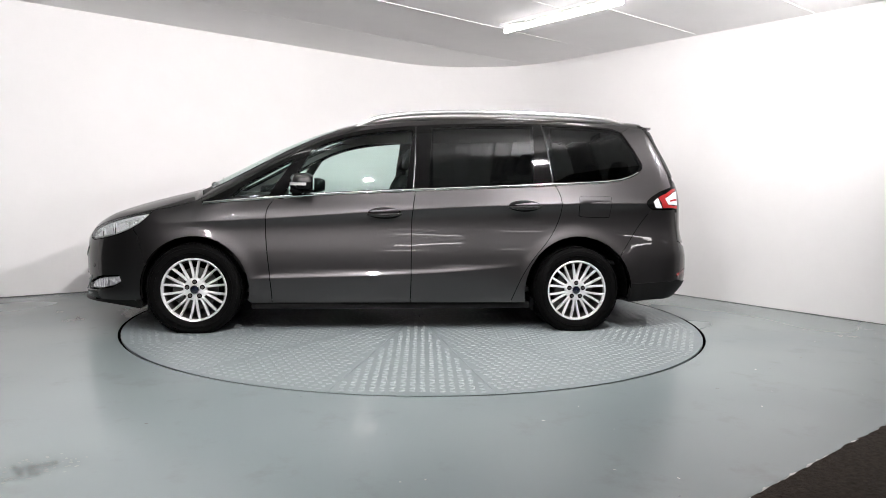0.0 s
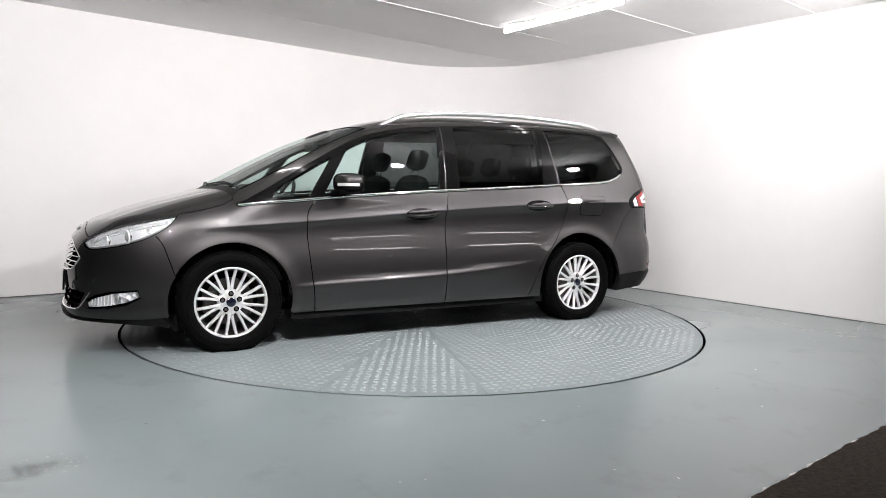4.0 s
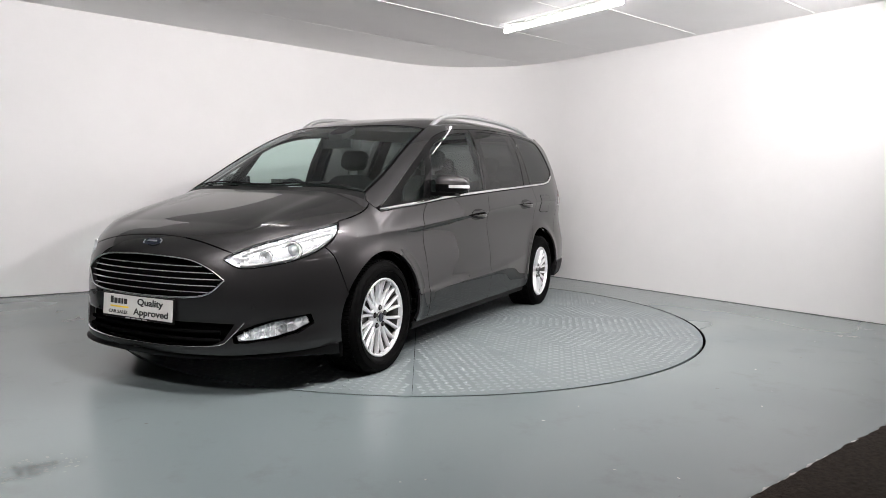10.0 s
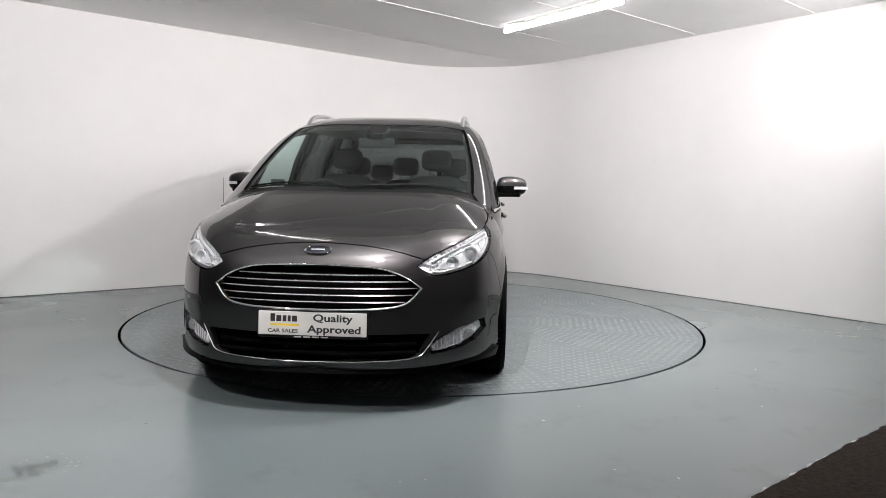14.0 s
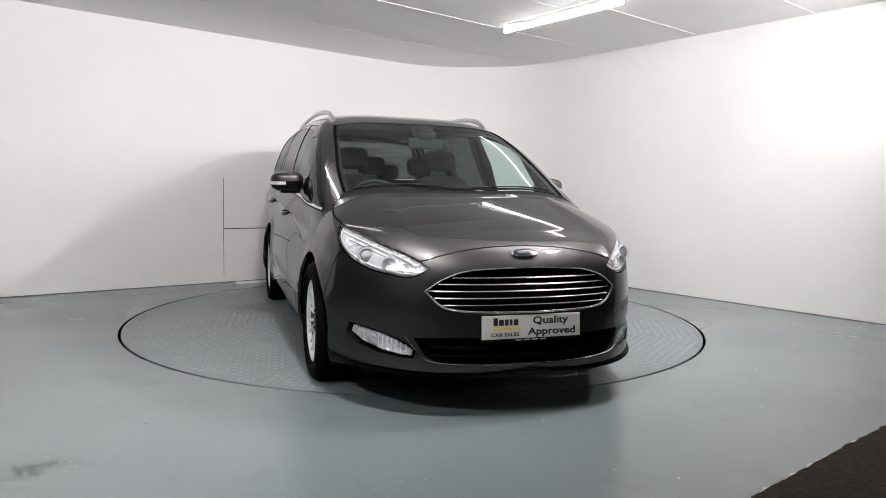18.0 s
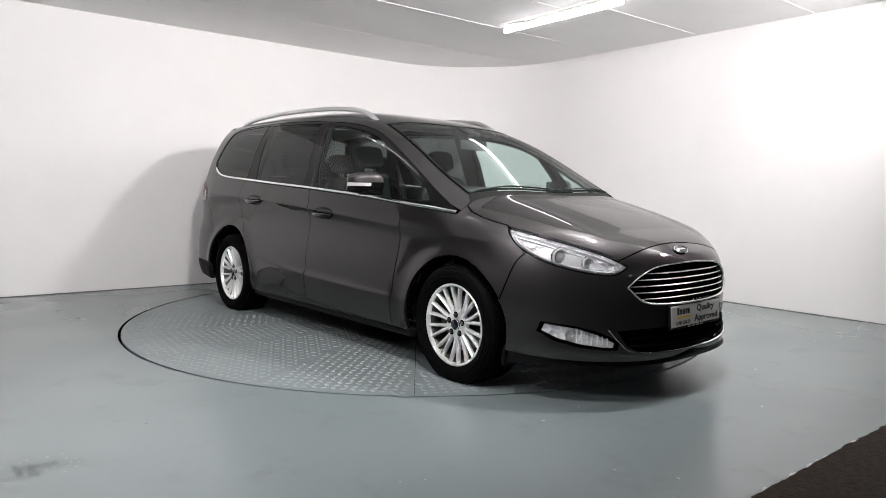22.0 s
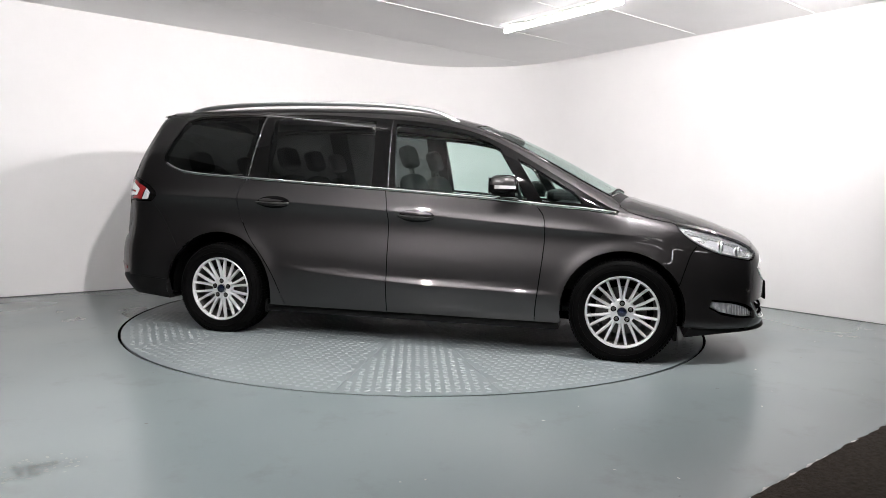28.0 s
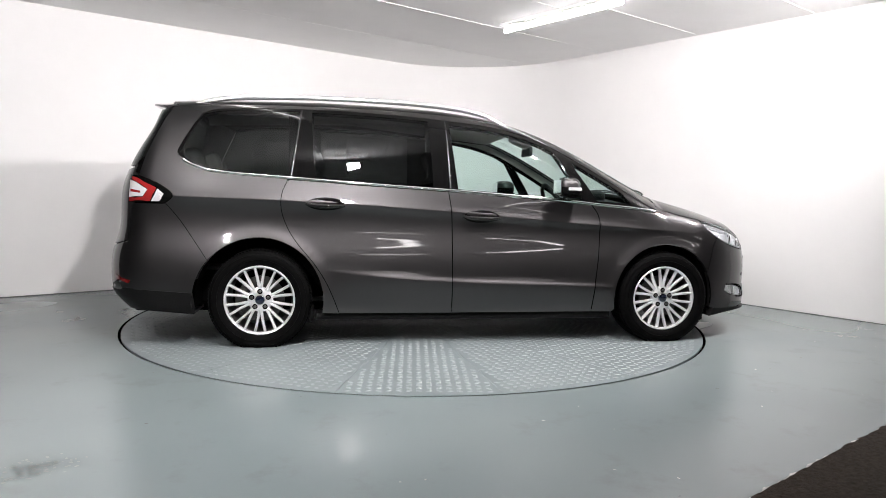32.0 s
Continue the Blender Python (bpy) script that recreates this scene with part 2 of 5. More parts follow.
def build_room():
    # painted floor with a round hole for the turntable, and the asphalt beyond its edge
    bm = bmesh.new()
    ring, hole, n = [], [], 128
    for k in range(n):
        t = 2 * math.pi * k / n
        hole.append(bm.verts.new(((TABLE_R + 0.020) * math.cos(t), (TABLE_R + 0.020) * math.sin(t), 0)))
        ring.append(bm.verts.new(((TABLE_R + 0.25) * math.cos(t), (TABLE_R + 0.25) * math.sin(t), 0)))
    for k in range(n):
        j = (k + 1) % n
        bm.faces.new((hole[k], hole[j], ring[j], ring[k])[::-1])
    # outer frame as a fan to the room's rectangle
    turn = math.atan2(0.595, 0.804)
    corners = []
    for k in range(n):
        t = 2 * math.pi * k / n
        d = Vector((math.cos(t - turn), math.sin(t - turn)))
        s = min(((WALL_A + 0.1) if d.x > 0 else (A_LEFT - 0.1)) / d.x if abs(d.x) > 1e-6 else 1e9,
                ((WALL_N + 0.1) if d.y > 0 else EDGE_N) / d.y if abs(d.y) > 1e-6 else 1e9)
        corners.append(bm.verts.new(room(d.x * s, d.y * s)))
    for k in range(n):
        j = (k + 1) % n
        bm.faces.new((ring[k], ring[j], corners[j], corners[k])[::-1])
    for a, nn in ((WALL_A + 0.1, WALL_N + 0.1), (A_LEFT - 0.1, WALL_N + 0.1), (A_LEFT - 0.1, EDGE_N), (WALL_A + 0.1, EDGE_N)):
        t = math.atan2(nn, a) + turn
        k = int((t % (2 * math.pi)) / (2 * math.pi) * n)
        bm.faces.new((corners[k], corners[(k + 1) % n], bm.verts.new(room(a, nn))))
    bmesh.ops.recalc_face_normals(bm, faces=bm.faces[:])
    fl = part("floor", bm, FLOOR)
    tagged(fl, "worn blue-grey painted concrete floor", "floor", kind="structure")

    # Pit rim and wall coloured near-black, for the shade in the gap.
    bm = bmesh.new()
    lathe(bm, [(TABLE_R + 0.030, -0.002), (TABLE_R + 0.020, -0.002), (TABLE_R + 0.019, -0.10), (TABLE_R - 0.3, -0.10)], 128, Matrix.Rotation(radians(90), 4, "X"))
    pit = part("pit_rim", bm, DARK)
    tagged(pit, "steel rim of the turntable pit, near-black for the shade in the gap", "pit rim", kind="structure")

    # the ground beyond, a little lower, its edge chipped
    bm = bmesh.new()
    edge = []
    random.seed(4)
    a = A_LEFT - 0.1
    while a < A_FAR + 0.3:
        edge.append(room(a, EDGE_N + 0.004 + random.uniform(-0.004, 0.004) + (random.uniform(0, 0.008) if random.random() < 0.15 else 0)))
        a += random.uniform(0.012, 0.05) if -1.5 < a < 1.0 else 0.3
    pts = [(p.x, p.y) for p in edge] + [tuple(room(A_FAR + 0.2, N_BACK - 0.2)[:2]), tuple(room(A_LEFT - 0.2, N_BACK - 0.2)[:2])]
    slab(bm, pts, -0.15, 0.004)
    g = part("ground", bm, CARPET)
    tagged(g, "dark brown rough asphalt beside the painted floor", "ground", kind="structure")

    vs, fs, a = [], [], A_LEFT
    random.seed(21)
    while a < 4.0:
        wide = random.uniform(0.005, 0.010) + (random.uniform(0.004, 0.014) if random.random() < 0.2 else 0)
        vs += [tuple(room(a, EDGE_N - 0.003, 0.0016)), tuple(room(a, EDGE_N + wide, 0.0012))]
        a += random.uniform(0.02, 0.06) if -1.6 < a < 1.2 else 0.2
    fs = [(k, k + 2, k + 3, k + 1) for k in range(0, len(vs) - 2, 2)]
    me = bpy.data.meshes.new("trim")
    me.from_pydata(vs, [], fs)
    me.materials.append(CHIPPED)
    tagged(new("trim", me), "pale chipped lip where the floor paint ends", "trim", kind="structure")

    # white walls: the long one, the rounded corner and the side one are one plastered run
    line = [room(A_WHITE, WALL_N)]
    ca, cn = WALL_A - ROUND, WALL_N - ROUND
    line.append(room(ca - 0.6, WALL_N))
    for k in range(33):
        t = math.pi / 2 * (1 - k / 32)
        line.append(room(ca + ROUND * math.cos(t), cn + ROUND * math.sin(t)))
    line.append(room(WALL_A, EDGE_N - 0.45))
    w = part("wall_north", wall_of(bmesh.new(), [p[:2] for p in line], 0.2, -0.1, CEIL + 0.1), WHITE)
    smooth(w, 20)
    tagged(w, "white painted plaster wall with a rounded corner", "wall", kind="structure")
    foot = tube(bmesh.new(), [(p.x, p.y, 0.002) for p in line], 0.005, 6)
    tagged(part("trim", foot, JOINT), "dirty dark joint along the foot of the wall", "trim", kind="structure")
    # Unseen walls added to close the room, dark to cut bounce and reflections.
    for name, p, q in (("wall_north_unseen", (A_LEFT, WALL_N), (A_WHITE, WALL_N)), ("wall_east", (WALL_A, EDGE_N - 0.45), (A_FAR, EDGE_N - 0.45)), ("wall_far", (A_FAR, EDGE_N - 0.45), (A_FAR, N_BACK)),
                       ("wall_south", (A_FAR, N_BACK), (A_LEFT, N_BACK)), ("wall_west", (A_LEFT, N_BACK), (A_LEFT, WALL_N))):
        w = part(name, wall_of(bmesh.new(), [room(*p)[:2], room(*q)[:2]], 0.2, -0.15, CEIL + 0.1), UNSEEN_GREY)
        tagged(w, "unseen dark grey wall that closes the room", "wall", kind="structure")

    # ceiling boards with open joints, one mesh
    bm = bmesh.new()
    seams = [WALL_N + 0.3, 1.68, 0.54, -0.64, -1.79]
    seams += [-2.96, LANE_N]
    for p, q in zip(seams, seams[1:]):
        box(bm, A_WHITE, q + 0.003, CEIL, A_FAR + 0.2, p - 0.003, CEIL + 0.02)
    box(bm, A_LEFT - 0.2, LANE_N, CEIL + 0.03, A_FAR + 0.2, WALL_N + 0.3, CEIL + 0.08)
    bm.transform(ROOM)
    c = part("ceiling", bm, CEILING)
    tagged(c, "white ceiling boards with straight joints", "ceiling", kind="structure")
    # Unseen ceilings beyond the bay, dark for the same purpose.
    bm = box(bmesh.new(), A_LEFT - 0.2, N_BACK - 0.2, CEIL, A_FAR + 0.2, LANE_N - 0.003, CEIL + 0.08)
    bm.transform(ROOM)
    c = part("ceiling_lane", bm, UNSEEN_GREY)
    tagged(c, "unseen dark grey ceiling over the lane", "ceiling", kind="structure")
    bm = box(bmesh.new(), A_LEFT - 0.2, LANE_N, CEIL, A_WHITE - 0.003, WALL_N + 0.3, CEIL + 0.028)
    bm.transform(ROOM)
    c = part("ceiling_beside", bm, UNSEEN_GREY)
    tagged(c, "unseen dark grey ceiling beside the white bay", "ceiling", kind="structure")
    for a0, a1, n0 in ((-2.5, 2.28, 0.54), (1.5, 3.07, -0.64), (-2.0, 1.30, -0.36), (-1.0, 3.05, -1.79)):
        bm = box(bmesh.new(), a0, n0 - 0.012, CEIL - 0.006, a1, n0 + 0.012, CEIL - 0.0005, 0.002)
        bm.transform(ROOM)
        s = part("trim", bm, STRIP)
        tagged(s, "narrow white cover strip on a ceiling joint", "trim", kind="structure")


build_room()


TUBE = glow_material("fluorescent_tube", (1.0, 0.955, 0.962), TUBE_GLOW)


def build_batten(a, n, length, turn, wide=0.017):
    t = new("fluorescent_lamp")
    t.matrix_world = ROOM @ Matrix.Translation((a, n, CEIL)) @ pose(0, 0, 0, 0, 0, turn)
    h = length / 2
    part("housing", box(bmesh.new(), -wide, -h, -0.030, wide, h, -0.001, 0.005), BATTEN, t)
    bm = tube(bmesh.new(), [(0.0, -h, -0.052), (0.0, -h + 0.012, -0.052), (0.0, h - 0.012, -0.052), (0.0, h, -0.052)], [0.013, 0.020, 0.020, 0.013], 16)
    smooth(part("tube", bm, TUBE, t, "glowing white fluorescent tube"), 50)
    for y in (-0.75 * h, 0.0, 0.75 * h):
        part("clip", box(bmesh.new(), -0.012, y - 0.012, -0.038, 0.012, y + 0.012, -0.028, 0.003), BATTEN, t)
    part("conduit", tube(bmesh.new(), [(-0.085, -h + 0.1, -0.012), (-0.085, h - 0.05, -0.012)], 0.009, 8), BATTEN, t)
    part("junction_box", box(bmesh.new(), -0.115, h - 0.12, -0.035, -0.055, h - 0.05, -0.001, 0.006), BATTEN, t)
    tagged(t, "white ceiling batten with one glowing fluorescent tube", "ceiling lamp", "ceiling battens")
    return t


for row in BATTENS:
    build_batten(*row)


def build_flood(a, n, z, glow, aim):
    """A small LED floodlight on a ceiling bracket, turned down at the car."""
    t = new("floodlight")
    t.matrix_world = look(room(a, n, z), room(aim, 0.3, 0.9))
    part("panel", box(bmesh.new(), -0.065, -0.045, -0.004, 0.065, 0.045, 0.0, 0.001), glow_material("floodlight_panel", (1.0, 0.958, 0.966), glow), t, "glowing white lamp panel")
    bm = bmesh.new()
    for x0, y0, x1, y1 in ((-0.08, -0.06, 0.08, -0.047), (-0.08, 0.047, 0.08, 0.06), (-0.08, -0.047, -0.067, 0.047), (0.067, -0.047, 0.08, 0.047)):
        box(bm, x0, y0, -0.008, x1, y1, 0.02, 0.003)
    part("bezel", bm, BLACK, t)
    part("housing", box(bmesh.new(), -0.076, -0.056, 0.004, 0.076, 0.056, 0.045, 0.008), BLACK, t)
    for k in range(7):
        part("cooling_fin", box(bmesh.new(), -0.060 + 0.018 * k, -0.045, 0.046, -0.056 + 0.018 * k, 0.045, 0.062, 0.001), BLACK, t)
    up = t.matrix_world.inverted() @ Matrix.Translation(room(a, n, 0))
    top, here = up @ Vector((0, 0, CEIL - 0.001)), Vector((0, 0, 0.03))
    for s in (-1, 1):
        side = Vector((0.086 * s, 0, 0.03))
        part("bracket_arm", tube(bmesh.new(), [side - Vector((0.010 * s, 0, 0)), side, side + (top - here) * 0.8, top + Vector((0.03 * s, 0, 0))], 0.007, 8), BLACK, t)
    part("bracket_foot", box(bmesh.new(), -0.06, -0.03, CEIL - 0.008, 0.06, 0.03, CEIL - 0.0005, 0.002, up), BLACK, t)
    tagged(t, "small black floodlight with a glowing panel on a ceiling bracket", "floodlight", "floodlights")
    return t


for row in FLOODS:
    build_flood(*row)


# ---- the car's outer skin ----
def spline(xs, ys):
    """A natural cubic through knots, as a function on arrays."""
    xs, ys = np.array(xs, float), np.array(ys, float)
    order = np.argsort(xs)
    xs, ys = xs[order], ys[order]
    n = len(xs)
    h = np.diff(xs)
    m = np.zeros((n, n))
    r = np.zeros(n)
    m[0, 0] = m[-1, -1] = 1
    for i in range(1, n - 1):
        m[i, i - 1], m[i, i], m[i, i + 1] = h[i - 1], 2 * (h[i - 1] + h[i]), h[i]
        r[i] = 6 * ((ys[i + 1] - ys[i]) / h[i] - (ys[i] - ys[i - 1]) / h[i - 1])
    k = np.linalg.solve(m, r)

    def at(x):
        x = np.clip(x, xs[0], xs[-1])
        i = np.clip(np.searchsorted(xs, x) - 1, 0, n - 2)
        a, b = (xs[i + 1] - x) / h[i], (x - xs[i]) / h[i]
        return a * ys[i] + b * ys[i + 1] + ((a ** 3 - a) * k[i] + (b ** 3 - b) * k[i + 1]) * h[i] ** 2 / 6
    return at


# centre profile of bonnet, screen and roof; its fall towards the sides
Z_HOOD = spline((2.50, 2.40, 2.30, 2.20, 2.04, 1.82, 1.60, 1.40, 1.10), (0.60, 0.692, 0.765, 0.8175, 0.888, 0.9625, 1.0235, 1.075, 1.148))
Z_ROOF = spline((1.60, 1.40, 1.20, 0.90, 0.65, 0.42, 0.20, -0.10, -0.60, -1.10, -1.60, -2.00, -2.40),
                (0.975, 1.087, 1.197, 1.356, 1.470, 1.551, 1.608, 1.654, 1.685, 1.695, 1.69, 1.675, 1.645))


def Z_MID(x):
    x = np.asarray(x, float)
    return np.where(x > 1.50, Z_HOOD(x), np.where(x > 1.1, np.maximum(Z_HOOD(x), Z_ROOF(x)), Z_ROOF(x)))


FALL = spline((2.4, 1.9, 1.6, 1.4, 1.2, 0.8, 0.4, 0.0, -1.5, -2.4), (0.30, 0.27, 0.27, 0.30, 0.33, 0.35, 0.32, 0.32, 0.36, 0.38))
# half width along the car, and its change with height
PLAN = spline((2.4, 1.9, 1.425, 0.9, 0.0, -1.0, -1.43, -2.0, -2.5), (0.835, 0.896, 0.928, 0.930, 0.938, 0.941, 0.946, 0.938, 0.87))
SIDE = spline((0.12, 0.18, 0.24, 0.35, 0.50, 0.60, 0.70, 0.80, 0.88, 1.00, 1.07, 1.20, 1.30, 1.45, 1.58, 1.75),
              (-0.11, -0.060, -0.025, -0.006, -0.006, -0.014, -0.032, -0.049, -0.053, -0.052, -0.062, -0.094, -0.122, -0.178, -0.238, -0.33))
NOSE = spline((0.10, 0.20, 0.26, 0.34, 0.50, 0.60, 0.70, 0.80, 1.2), (2.29, 2.368, 2.386, 2.378, 2.378, 2.368, 2.345, 2.305, 2.10))
TAIL = spline((0.10, 0.20, 0.26, 0.30, 0.36, 0.45, 0.62, 0.75, 1.05, 1.20, 1.34, 1.47, 1.60, 1.75), (-2.24, -2.34, -2.405, -2.445, -2.488, -2.503, -2.490, -2.448, -2.418, -2.362, -2.285, -2.205, -2.155, -2.12))
CREASE = spline((1.6, 0.87, -0.13, -1.13, -2.0), (0.80, 0.845, 0.92, 0.975, 1.0))
LOWCREASE = spline((1.0, 0.87, -0.13, -0.80, -1.1), (0.40, 0.405, 0.44, 0.49, 0.52))
ARCH = ((1.420, 0.322, 0.384), (-1.432, 0.315, 0.420))


def smax(a, b, k):
    h = np.maximum(k - np.abs(a - b), 0) / k
    return np.maximum(a, b) + h * h * k / 4


def z_top(x, y):
    """Height of bonnet, screen and roof."""
    x, y = np.asarray(x, float), np.abs(np.asarray(y, float))
    z = Z_MID(x) - FALL(x) * y ** 4
    hood = np.clip((x - 1.42) / 0.12, 0, 1) * np.clip((2.22 - x) / 0.15, 0, 1)
    ridge = 0.50 - 0.02 * (x - 1.5)
    return z + hood * 0.012 * (1 / (1 + np.exp(np.clip((ridge - y) / 0.022, -30, 30))) - 1)


def skin(p):
    """Below zero inside the car's skin; p is an array of points."""
    x, y, z = p[..., 0], np.abs(p[..., 1]), p[..., 2]
    w = PLAN(x) + SIDE(z)
    d = z - CREASE(x)
    inside = np.clip((x + 2.2) / 0.3, 0, 1) * np.clip((1.75 - x) / 0.6, 0, 1)
    w = w + inside * 0.024 * np.exp(-(np.hypot(d, 0.004) - 0.004) / np.where(d > 0, 0.055, 0.045))
    d = z - LOWCREASE(x)
    inside = np.clip((x + 1.0) / 0.5, 0, 1) * np.clip((1.05 - x) / 0.2, 0, 1)
    w = w + inside * 0.014 * np.exp(-np.where(d > 0, (d / 0.022) ** 2, (d / 0.09) ** 2))
    for cx, cz, r in ARCH:
        q = np.hypot(x - cx, z - cz) - r
        w = w + 0.012 * np.exp(-np.where(q > 0, (q / 0.055) ** 2, 0)) * np.clip((z - 0.1) / 0.2, 0, 1)
    side = (y - w) * 0.95
    top = (z - z_top(x, y)) * 0.85
    nose = (x - (NOSE(z) - 0.2 * y ** 2 - 0.69 * y ** 4)) * 0.8
    tail = (TAIL(z) + 0.10 * y ** 2 + 0.34 * y ** 6 - x) * 0.85
    f = smax(side, top, 0.09)
    f = smax(f, nose, 0.10)
    f = smax(f, tail, 0.07)
    return smax(f, 0.17 - z, 0.03)


def cast(o, d, far):
    """Where rays from inside, o + t d, leave the skin."""
    lo, hi = np.zeros(len(o)), np.full(len(o), far)
    for _ in range(34):
        mid = (lo + hi) / 2
        inside = skin(o + mid[:, None] * d) < 0
        lo, hi = np.where(inside, mid, lo), np.where(inside, hi, mid)
    return o + lo[:, None] * d


def on_skin(chart, uv):
    """Points of the skin from a chart's coordinates: side (x, z), top (x, y), nose and tail (degrees, z), roll (x, degrees)."""
    uv = np.asarray(uv, float)
    u, v = uv[:, 0], uv[:, 1]
    n, zero, one = len(u), np.zeros(len(u)), np.ones(len(u))
    if chart == "side":
        o, d = np.stack([u, zero, v], 1), np.stack([zero, one, zero], 1)
    elif chart == "top":
        o, d = np.stack([u, v, zero + 0.5], 1), np.stack([zero, zero, one], 1)
    elif chart == "roll":
        t = np.radians(v)
        o, d = np.stack([u, zero, zero + 0.85], 1), np.stack([zero, np.cos(t), np.sin(t)], 1)
    else:
        t = np.radians(u)
        s = 1 if chart == "nose" else -1
        o, d = np.stack([zero + s * 1.35, zero, v], 1), np.stack([s * np.cos(t), np.sin(t), zero], 1)
    return cast(o, d, 2.5)


def to_chart(chart, p):
    p = np.asarray(p, float)
    if chart == "side":
        return p[:, [0, 2]]
    if chart == "top":
        return p[:, [0, 1]]
    if chart == "roll":
        return np.stack([p[:, 0], np.degrees(np.arctan2(p[:, 2] - 0.85, p[:, 1]))], 1)
    s = 1 if chart == "nose" else -1
    return np.stack([np.degrees(np.arctan2(p[:, 1], s * p[:, 0] - 1.35)), p[:, 2]], 1)


def convert(a, b, uv):
    return [tuple(q) for q in to_chart(b, on_skin(a, uv))]


def skin_normals(p):
    g = np.zeros_like(p)
    for k in range(3):
        e = np.zeros(3)
        e[k] = 1e-3
        g[:, k] = skin(p + e) - skin(p - e)
    return g / np.linalg.norm(g, axis=1, keepdims=True)


def curve(pts, step=0.02, scale=(1, 1)):
    """A smooth line through control points (Catmull-Rom), resampled."""
    p = np.array(pts, float)
    if len(p) == 2:
        q = p
    else:
        e = np.vstack([2 * p[0] - p[1], p, 2 * p[-1] - p[-2]])
        t = np.linspace(0, 1, 12, endpoint=False)[:, None]
        q = [0.5 * ((2 * e[i + 1]) + (-e[i] + e[i + 2]) * t + (2 * e[i] - 5 * e[i + 1] + 4 * e[i + 2] - e[i + 3]) * t ** 2 + (-e[i] + 3 * e[i + 1] - 3 * e[i + 2] + e[i + 3]) * t ** 3)
             for i in range(len(e) - 3)]
        q = np.vstack(q + [p[-1:]])
    sc = np.array(scale)
    seg = np.linalg.norm(np.diff(q * sc, axis=0), axis=1)
    s = np.concatenate([[0], np.cumsum(seg)])
    n = max(2, int(s[-1] / step) + 1)
    at = np.linspace(0, s[-1], n)
    return [(float(np.interp(v, s, q[:, 0])), float(np.interp(v, s, q[:, 1]))) for v in at]


def arc(cx, cz, r, a0, a1, n=30):
    return [(cx + r * math.cos(radians(a0 + (a1 - a0) * k / n)), cz + r * math.sin(radians(a0 + (a1 - a0) * k / n))) for k in range(n + 1)]


def inside_poly(pts, poly):
    x, y = pts[:, 0], pts[:, 1]
    px, py = poly[:, 0], poly[:, 1]
    hit = np.zeros(len(pts), bool)
    j = len(poly) - 1
    for i in range(len(poly)):
        c = ((py[i] > y) != (py[j] > y)) & (x < (px[j] - px[i]) * (y - py[i]) / (py[j] - py[i] + 1e-12) + px[i])
        hit ^= c
        j = i
    return hit


def clean(poly, scale, inset):
    """Drop doubled points, run anticlockwise, and draw the outline in by the gap."""
    p = np.array(poly, float) * scale
    keep = [0]
    for i in range(1, len(p)):
        if np.linalg.norm(p[i] - p[keep[-1]]) > 0.003:
            keep.append(i)
    p = p[keep]
    if np.linalg.norm(p[0] - p[-1]) < 0.003:
        p = p[:-1]
    area = 0.5 * np.sum(p[:, 0] * np.roll(p[:, 1], -1) - np.roll(p[:, 0], -1) * p[:, 1])
    if area < 0:
        p = p[::-1]
    if inset:
        d = np.roll(p, -1, 0) - np.roll(p, 1, 0)
        d /= np.linalg.norm(d, axis=1, keepdims=True) + 1e-12
        p = p + inset * np.stack([-d[:, 1], d[:, 0]], 1)
    return p


